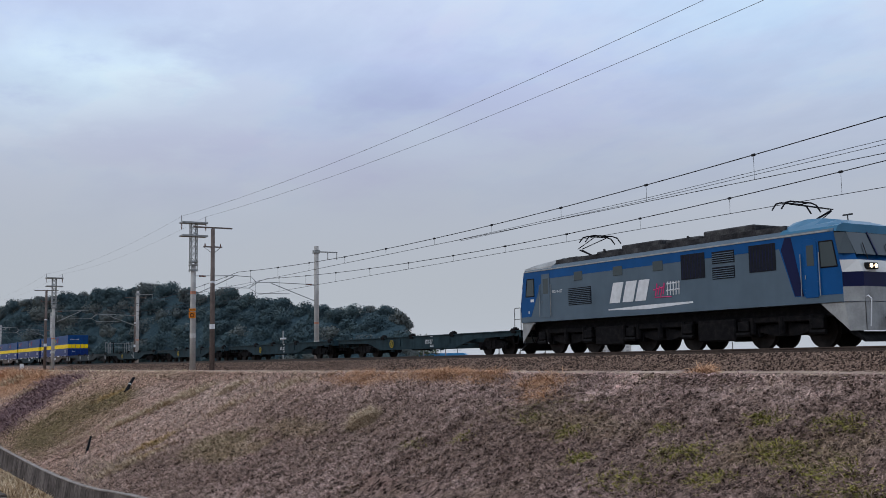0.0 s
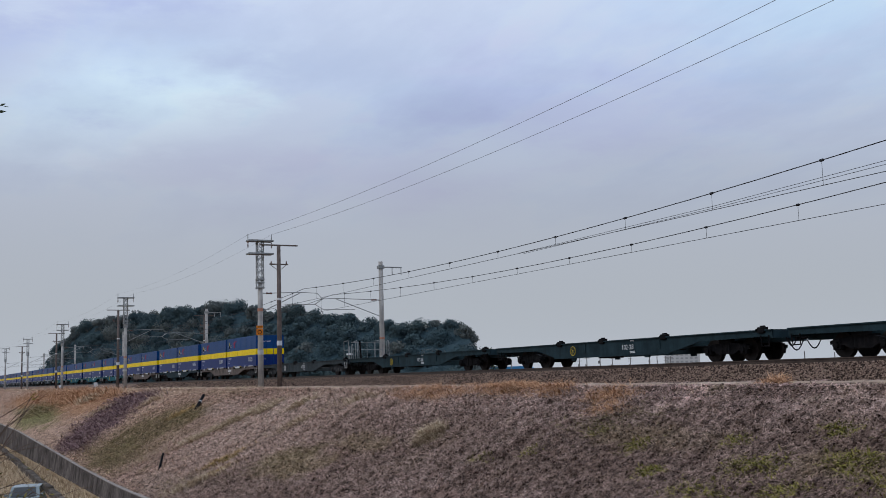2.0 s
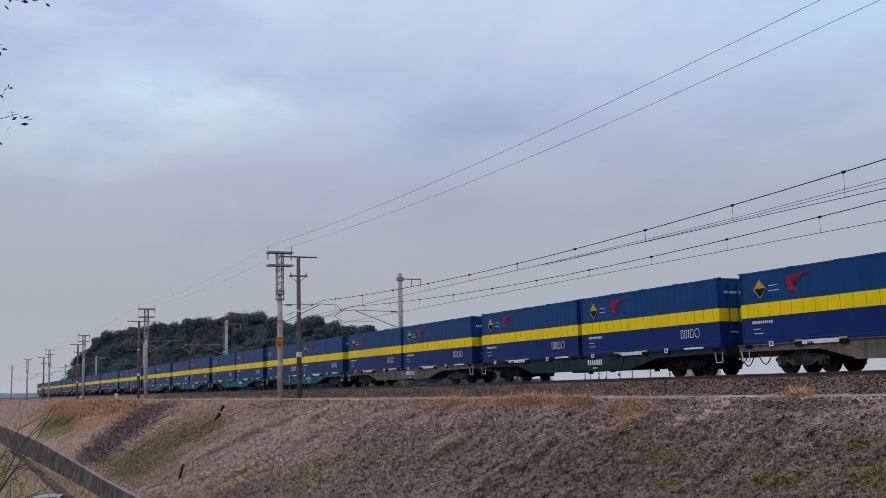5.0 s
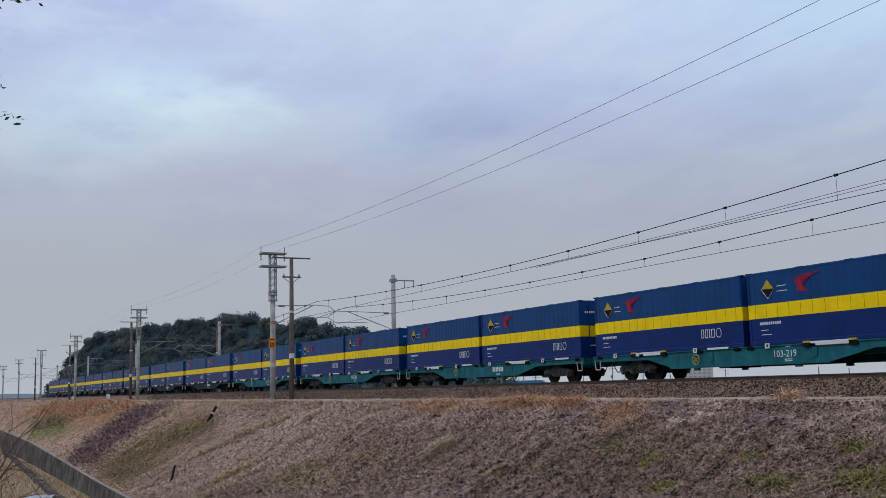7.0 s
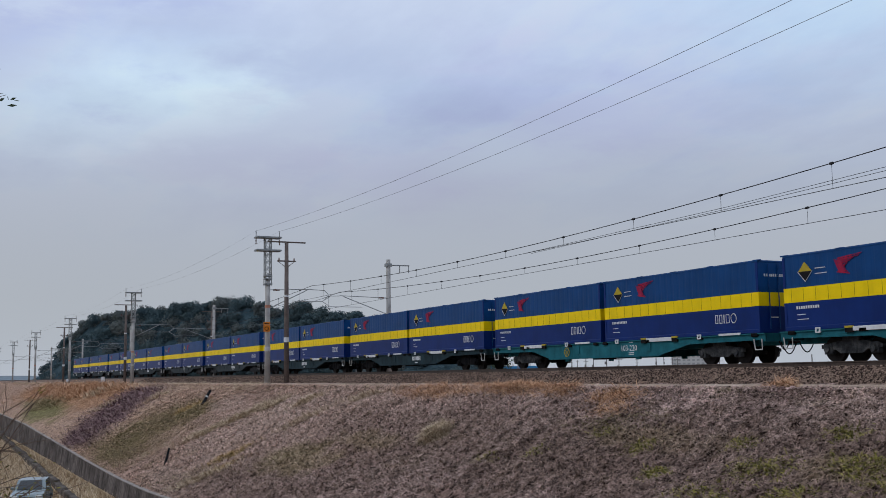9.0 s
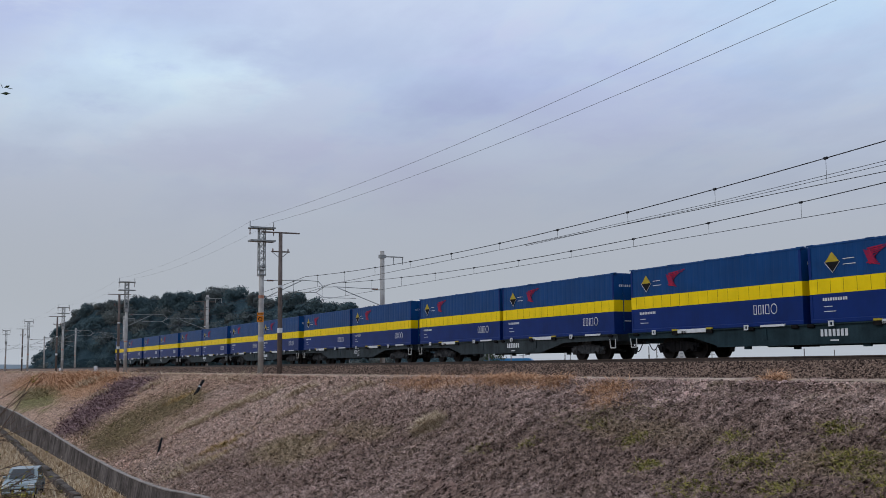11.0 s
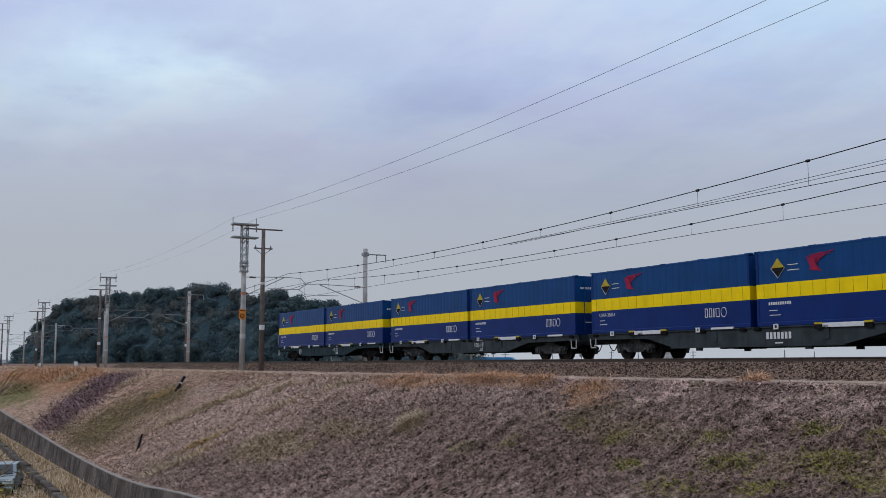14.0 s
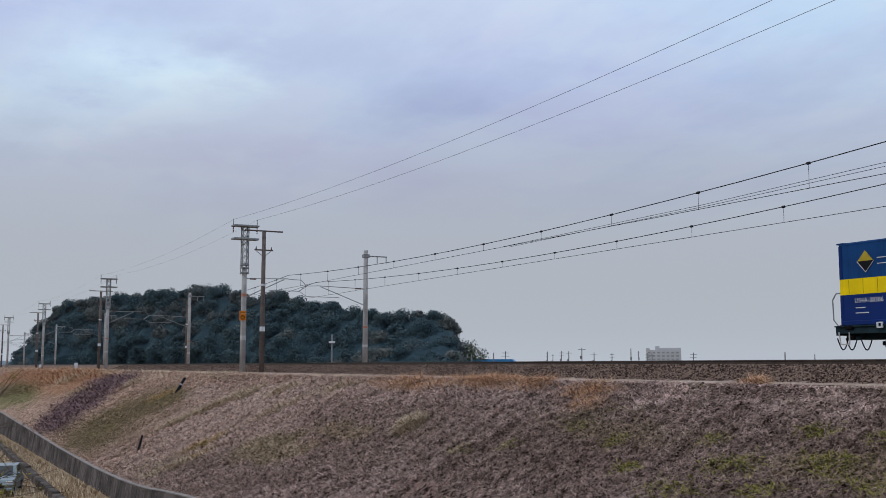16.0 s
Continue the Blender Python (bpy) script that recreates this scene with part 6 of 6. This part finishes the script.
GROWTH = [
    ("russet_grass", "russet", "russet dry grass tuft on the slope's shoulder",
     [(-39.6, 19.5, 3.4, 0.5, 0, 3600), (-34.0, 19.95, 2.2, 0.5, 0, 3200), (-30.6, 19.7, 1.0, 0.4, 0, 1300), (-27.0, 19.4, 1.1, 0.4, 0, 1300), (-20.9, 20.4, 0.35, 0.25, 0, 600),
      (-26.0, 18.6, 1.0, 0.4, 0, 500), (-136, 18.2, 22, 2.2, 0, 6500), (-168, 17.0, 22, 3.0, 0, 5200), (-118, 18.6, 10, 1.2, 0, 1600)], (0.18, 0.5), (0.010, 0.026), 0.95),
    ("maroon_stalks", "maroon", "maroon dead stalks in a strip down the slope",
     [(-98, 18.0, 7.0, 1.7, 0, 2700), (-95.5, 16.2, 7.0, 2.2, 0, 3000), (-92, 13.8, 6.5, 2.2, 0, 2600), (-88.5, 11.9, 5.0, 1.2, 0, 1500)], (0.2, 0.5), (0.02, 0.05), 0.8),
    ("moss_grass", "moss", "olive green mossy grass patch",
     [(-76, 14.0, 7.0, 3.0, 0, 5200), (-72, 16.4, 3.6, 1.2, 0, 1400), (-71, 12.0, 6.0, 1.3, 0, 2000), (-43, 14.2, 3.0, 0.9, 15, 3000), (-137, 14.6, 10, 1.7, 0, 3800), (-52, 12.2, 4.5, 1.0, 10, 2600), (-25, 17.9, 2.4, 0.7, 10, 1500)],
     (0.10, 0.3), (0.014, 0.034), 0.7),
    ("straw_grass", "straw", "pale bleached straw lying on the slope",
     [(-33.6, 16.5, 0.42, 0.36, 0, 3200), (-59, 17.0, 1.5, 0.5, 55, 1900), (-60.5, 15.4, 1.8, 0.45, 50, 1500), (-52.6, 18.4, 0.9, 0.4, 40, 1000), (-57, 18.0, 0.9, 0.35, 40, 800), (-48.5, 17.0, 1.6, 0.3, 50, 700), (-50, 12.2, 2.0, 0.35, 40, 900), (-46, 18.9, 0.9, 0.25, 30, 500),
      (-88, 17.8, 1.2, 0.5, 40, 320), (-101, 16.0, 1.5, 0.6, 40, 320), (-64, 13.2, 2.6, 1.0, 45, 420), (-118, 17.5, 3.0, 0.8, 20, 500)], (0.22, 0.6), (0.012, 0.028), 1.2),
    ("ochre_grass", "ochre", "ochre dry grass tuft low on the slope",
     [(-51.2, 13.9, 1.1, 0.32, 45, 1600), (-49.6, 13.2, 0.8, 0.3, 45, 600), (-73, 16.9, 1.2, 0.35, 30, 500)], (0.16, 0.42), (0.012, 0.028), 0.95),
    ("green_weeds", "green", "yellow-green weeds low on the slope",
     [(-17.6, 16.4, 0.81, 0.43, 10, 807), (-15.3, 16.9, 0.68, 0.37, 0, 677), (-13.8, 16.3, 0.93, 0.43, 0, 807), (-20.6, 15.9, 0.50, 0.25, 0, 546), (-22.4, 16.9, 0.56, 0.25, 0, 494), (-16.6, 18.0, 0.50, 0.25, 0, 416),
      (-12.5, 15.4, 1.12, 0.56, 0, 807), (-51, 14.0, 0.74, 0.22, 40, 546), (-28.5, 15.6, 0.50, 0.25, 0, 338), (-18.2, 15.2, 0.99, 0.43, 0, 546),
      (-14.6, 17.9, 0.6, 0.3, 0, 420), (-16.0, 15.6, 0.6, 0.3, 0, 420), (-19.2, 17.4, 0.5, 0.25, 0, 300), (-24.8, 17.4, 0.6, 0.25, 0, 260), (-26.6, 16.2, 0.5, 0.2, 0, 240), (-11.6, 17.4, 0.7, 0.3, 0, 420), (-13.2, 18.6, 0.5, 0.25, 0, 260)], (0.10, 0.26), (0.016, 0.036), 1.1),
]
for name, mat, label, spots, ln, wd, up in GROWTH:
    for k, (x, y, rx, ry, turn, n) in enumerate(spots):
        far = 1.0 if x > -70 else 1.5 if x > -110 else 2.2
        strands(name, patch(x, y, rx, ry, turn), n, (ln[0] * far, ln[1] * far), (wd[0] * far, wd[1] * far), mat, label, 100 + k, up)


def field_tufts():
    """Dry grass on the field below the wall."""
    rng = np.random.default_rng(77)
    verts, faces = [], []
    for i in range(42000):
        x, y = -140 + 112 * rng.random(), 1.0 + 9.1 * rng.random()
        if abs(y - 8.1 - 0.02 * max(0.0, -57 - x)) < 0.3:
            continue
        a, h, w = rng.uniform(0, 6.28), rng.uniform(0.12, 0.42), rng.uniform(0.015, 0.04)
        dx, dy = math.cos(a), math.sin(a)
        k = len(verts)
        z = verge(x, y) - 0.03
        verts += [(x - dy * w, y + dx * w, z), (x + dy * w, y - dx * w, z), (x + dx * h * 0.7, y + dy * h * 0.7, z + h)]
        faces.append((k, k + 1, k + 2))
    tagged(sheet("field_grass", verts, faces, "straw"), "dry straw-coloured grass on the field below the wall", "grass", kind="stuff")


field_tufts()


# ---- small things along the line ----
def cable_post():
    """Leaning black pipe stub on the slope."""
    p = thing("black_pipe", "black pipe lying against the grassy slope", "pipe")
    a, b = Vector((-71.0, 17.3, bank(-71.0, 17.3) + 0.02)), Vector((-71.85, 18.05, EYE - 0.86))
    quick("tube", "black", p, lambda bm: rod(bm, a, b, 0.10, 12), smooth=False)
    quick("clip", "white", p, lambda bm: rod(bm, a.lerp(b, 0.5), a.lerp(b, 0.56), 0.112, 12), "pale clip")


def marker_post(x, y, h, r):
    z = bank(x, y)
    m = thing("marker_post", "short white concrete marker post beside the track", "marker post", "white marker posts")
    quick("post", "white", m, lambda bm: box(bm, x - r, x + r, y - r, y + r, z - 0.2, z + h, 0.03))
    quick("cap", "concrete", m, lambda bm: box(bm, x - r * 0.8, x + r * 0.8, y - r * 0.8, y + r * 0.8, z + h, z + h + 0.05, 0.02))


def trackside_box(x, y):
    z = RAIL - 0.3
    b = thing("signal_post", "slim grey trackside post with a small box", "signal post")
    quick("post", "lattice", b, lambda bm: rod(bm, (x, y, z), (x, y, z + 2.6), 0.06, 8))
    quick("box", "white", b, lambda bm: box(bm, x - 0.3, x + 0.3, y - 0.15, y + 0.15, z + 1.9, z + 2.05, 0.02))


cable_post()
marker_post(-134.4, 20.5, 0.75, 0.2)
marker_post(-168.0, 20.5, 0.6, 0.16)
trackside_box(-78.0, 31.2)


def dark_stump():
    s = thing("stake", "dark weathered stake on the slope", "stake")
    z = bank(-59.2, 12.4)
    quick("stake_shaft", "black", s, lambda bm: rod(bm, (-59.2, 12.4, z - 0.2), (-60.0, 12.8, z + 0.75), 0.09, 8, 0.06))


dark_stump()


def parked_car():
    car = thing("car", "silver-blue small hatchback parked on dry grass", "car", at=pose(-64.7, 6.45, 0.0, 0, 0, -14))
    # x = 0 at the tail, 3.9 at the nose
    side = [(0.05, 0.35), (3.80, 0.30), (3.88, 0.62), (3.70, 0.86), (2.85, 1.0), (2.1, 1.46), (0.75, 1.50), (0.15, 1.1), (0.0, 0.7)]

    def shell(bm):
        rings = []
        for y, k in ((-0.84, 0.0), (-0.72, 0.09), (0.72, 0.09), (0.84, 0.0)):
            ring = []
            for x, z in side:
                tuck = 0.16 if z > 1.05 and abs(y) > 0.8 else 0.0
                ring.append(bm.verts.new((x * (0.985 if k == 0 else 1.0) + 0.02, y - math.copysign(tuck, y) * (1 if abs(y) > 0.8 else 0.4), z + (0.03 if k and z > 0.9 else 0))))
            rings.append(ring)
        for a, b in zip(rings, rings[1:]):
            for i in range(len(a)):
                j = (i + 1) % len(a)
                bm.faces.new((a[i], a[j], b[j], b[i]))
        bm.faces.new(rings[0]), bm.faces.new(rings[-1][::-1])
        bmesh.ops.recalc_face_normals(bm, faces=bm.faces)
    quick("body", "car_body", car, shell)
    def screen(bm):
        a = [(2.84, -0.64, 1.06), (2.84, 0.64, 1.06), (2.18, 0.55, 1.47), (2.18, -0.55, 1.47)]
        v = [bm.verts.new((x + 0.02, y, z + 0.015)) for x, y, z in a] + [bm.verts.new((x - 0.03, y, z - 0.02)) for x, y, z in a]
        for f in ((0, 1, 2, 3), (7, 6, 5, 4), (0, 4, 5, 1), (1, 5, 6, 2), (2, 6, 7, 3), (3, 7, 4, 0)):
            bm.faces.new([v[i] for i in f])
    quick("windscreen", "car_glass", car, screen)
    for s in (-1, 1):
        quick("side_window", "car_glass", car, lambda bm: prism(bm, [(0.75, 1.07), (2.55, 1.07), (2.05, 1.40), (0.95, 1.40)], s * 0.735 - 0.02, s * 0.735 + 0.02))
        quick("headlight", "lamp_glass", car, lambda bm: box(bm, 3.66, 3.88, s * 0.62 - 0.16, s * 0.62 + 0.16, 0.66, 0.82, 0.03))
        quick("door_mirror", "car_body", car, lambda bm: box(bm, 2.45, 2.6, s * 0.92 - 0.09, s * 0.92 + 0.09, 1.02, 1.16, 0.03))
        for x in (0.7, 3.1):
            wh = quick("wheel", "black", car, lambda bm: rod(bm, (x, s * 0.66, 0.3), (x, s * 0.85, 0.3), 0.3, 20))
            quick("hub_cap", "lattice", wh, lambda bm: rod(bm, (x, s * 0.84, 0.3), (x, s * 0.862, 0.3), 0.19, 14))
    quick("grille", "black", car, lambda bm: box(bm, 3.84, 3.905, -0.4, 0.4, 0.40, 0.58, 0.02))
    quick("number_plate", "white", car, lambda bm: box(bm, 3.90, 3.92, -0.17, 0.17, 0.44, 0.54))
    quick("bumper", "car_body", car, lambda bm: box(bm, 3.74, 3.93, -0.80, 0.80, 0.28, 0.46, 0.05))


parked_car()


def twig(wood, p, d, length, r, depth, rng, tips):
    """A bent branch that forks; tips gathers the ends."""
    q = p
    for k in range(3):
        d = (d + Vector(rng.normal(size=3)) * 0.16).normalized()
        n = q + d * length / 3
        tube(*wood, q, n, r * (1 - 0.2 * k), r * (0.8 - 0.2 * k))
        if depth > 0 and k > 0:
            for _ in range(2):
                e = (d + Vector(rng.normal(size=3)) * 0.55).normalized()
                twig(wood, n, e, length * rng.uniform(0.45, 0.7), r * 0.45, depth - 1, rng, tips)
        q = n
    tips.append((q, d))


def leaves(name, parent, tips, size, per, mat, rng, spread):
    verts, faces = [], []
    for p, d in tips:
        for _ in range(per):
            c = np.array(p) + rng.normal(size=3) * spread
            a = np.array(d) + rng.normal(size=3) * 0.7
            a /= np.linalg.norm(a)
            b = np.cross(a, rng.normal(size=3))
            b /= np.linalg.norm(b)
            s = size * rng.uniform(0.6, 1.3)
            k = len(verts)
            verts += [tuple(c), tuple(c + a * s * 0.5 + b * s * 0.16), tuple(c + a * s), tuple(c + a * s * 0.5 - b * s * 0.16)]
            faces.append((k, k + 1, k + 2, k + 3))
    sheet(name, verts, faces, mat, parent)


def overhanging_tree():
    rng = np.random.default_rng(41)
    tree = thing("tree", "slender tree with drooping dull green leaves", "tree")
    x, y = -9.0, -1.62
    quick("trunk", "bark", tree, lambda bm: [rod(bm, (x, y, -0.1), (x, y + 0.1, 6.0), 0.17, 10, 0.12), rod(bm, (x, y + 0.1, 6.0), (x, y - 0.1, 12.5), 0.12, 10, 0.04)], smooth=True)
    tips, wood = [], ([], [])
    for z, tipz, ty in ((9.2, 10.05, 0.42), (8.9, 9.55, 0.34), (8.4, 9.0, 0.22), (8.0, 8.45, 0.36), (9.8, 10.8, 0.2), (10.6, 11.6, 0.1), (7.4, 7.9, 0.0)):
        p, q = Vector((x, y, z)), Vector((x + rng.uniform(-0.3, 0.3), ty - 0.89, tipz))
        twig(wood, p, (q - p).normalized(), (q - p).length, 0.022, 2, rng, tips)
    for z in (9.5, 10.2, 11.0, 11.6):
        d = Vector((rng.uniform(-1, 1), -0.8, 0.5)).normalized()
        twig(wood, Vector((x, y, z)), d, 1.4, 0.03, 2, rng, tips)
    sheet("branchwork", *wood, "bark", tree)
    leaves("crown", tree, tips, 0.075, 9, "twig_leaf", rng, 0.05)


def bare_shrub():
    rng = np.random.default_rng(52)
    shrub = thing("shrub", "bare twiggy shrub with a few yellow leaves", "shrub")
    tips, wood = [], ([], [])
    for k in range(26):
        p = Vector((-14.2 + rng.uniform(-0.5, 0.5), 0.05 + rng.uniform(-0.5, 0.5), 0.0))
        q = Vector((-14.2 + rng.uniform(-0.9, 0.9), rng.uniform(-0.75, 0.42), 4.6 + rng.uniform(-0.7, 0.6)))
        tube(*wood, p, q, 0.035, 0.022)
        for _ in range(3):
            d = Vector((rng.uniform(-0.4, 0.4), rng.uniform(-0.35, 0.24), 1.0)).normalized()
            twig(wood, q - Vector((0, 0, rng.uniform(0, 0.8))), d, rng.uniform(1.1, 1.7), 0.024, 2, rng, tips)
    sheet("branchwork", *wood, "bark", shrub)
    leaves("leaves", shrub, tips[::4], 0.06, 3, "green", rng, 0.05)
    bush = thing("bush", "low yellow-green leafy bush", "bush")
    quick("stems", "bark", bush, lambda bm: [rod(bm, (-20.0, 1.7, 0), (-20.0 + rng.uniform(-0.6, 0.6), 1.8 + rng.uniform(-0.6, 0.4), 4.2), 0.03, 6, 0.012) for _ in range(12)])
    pts = [(Vector((-20.0 + rng.normal() * 0.6, 1.72 + rng.normal() * 0.24, 4.1 + rng.normal() * 0.3)), Vector((0, 0, 1))) for _ in range(420)]
    leaves("foliage", bush, pts, 0.10, 5, "green", rng, 0.1)


overhanging_tree()
bare_shrub()


# ---- movement ----
def tail(t):
    """Where the rear of the last container stands along the line."""
    d = t - 14.5
    return -64.43 + 26.856 * d + 0.0435 * d * d + 0.25 * max(0.0, d)


def motions():
    times = [0.0, 2.0, 4.0, 6.0, 8.0, 10.0, 12.0, 13.0, 14.0, 14.5, 15.0, 15.5, 16.0]
    for ob, ahead, up in TRAIN:
        walk(ob, [(t, pose(tail(t) + ahead, Y_FAR, RAIL + up)) for t in times])


motions()
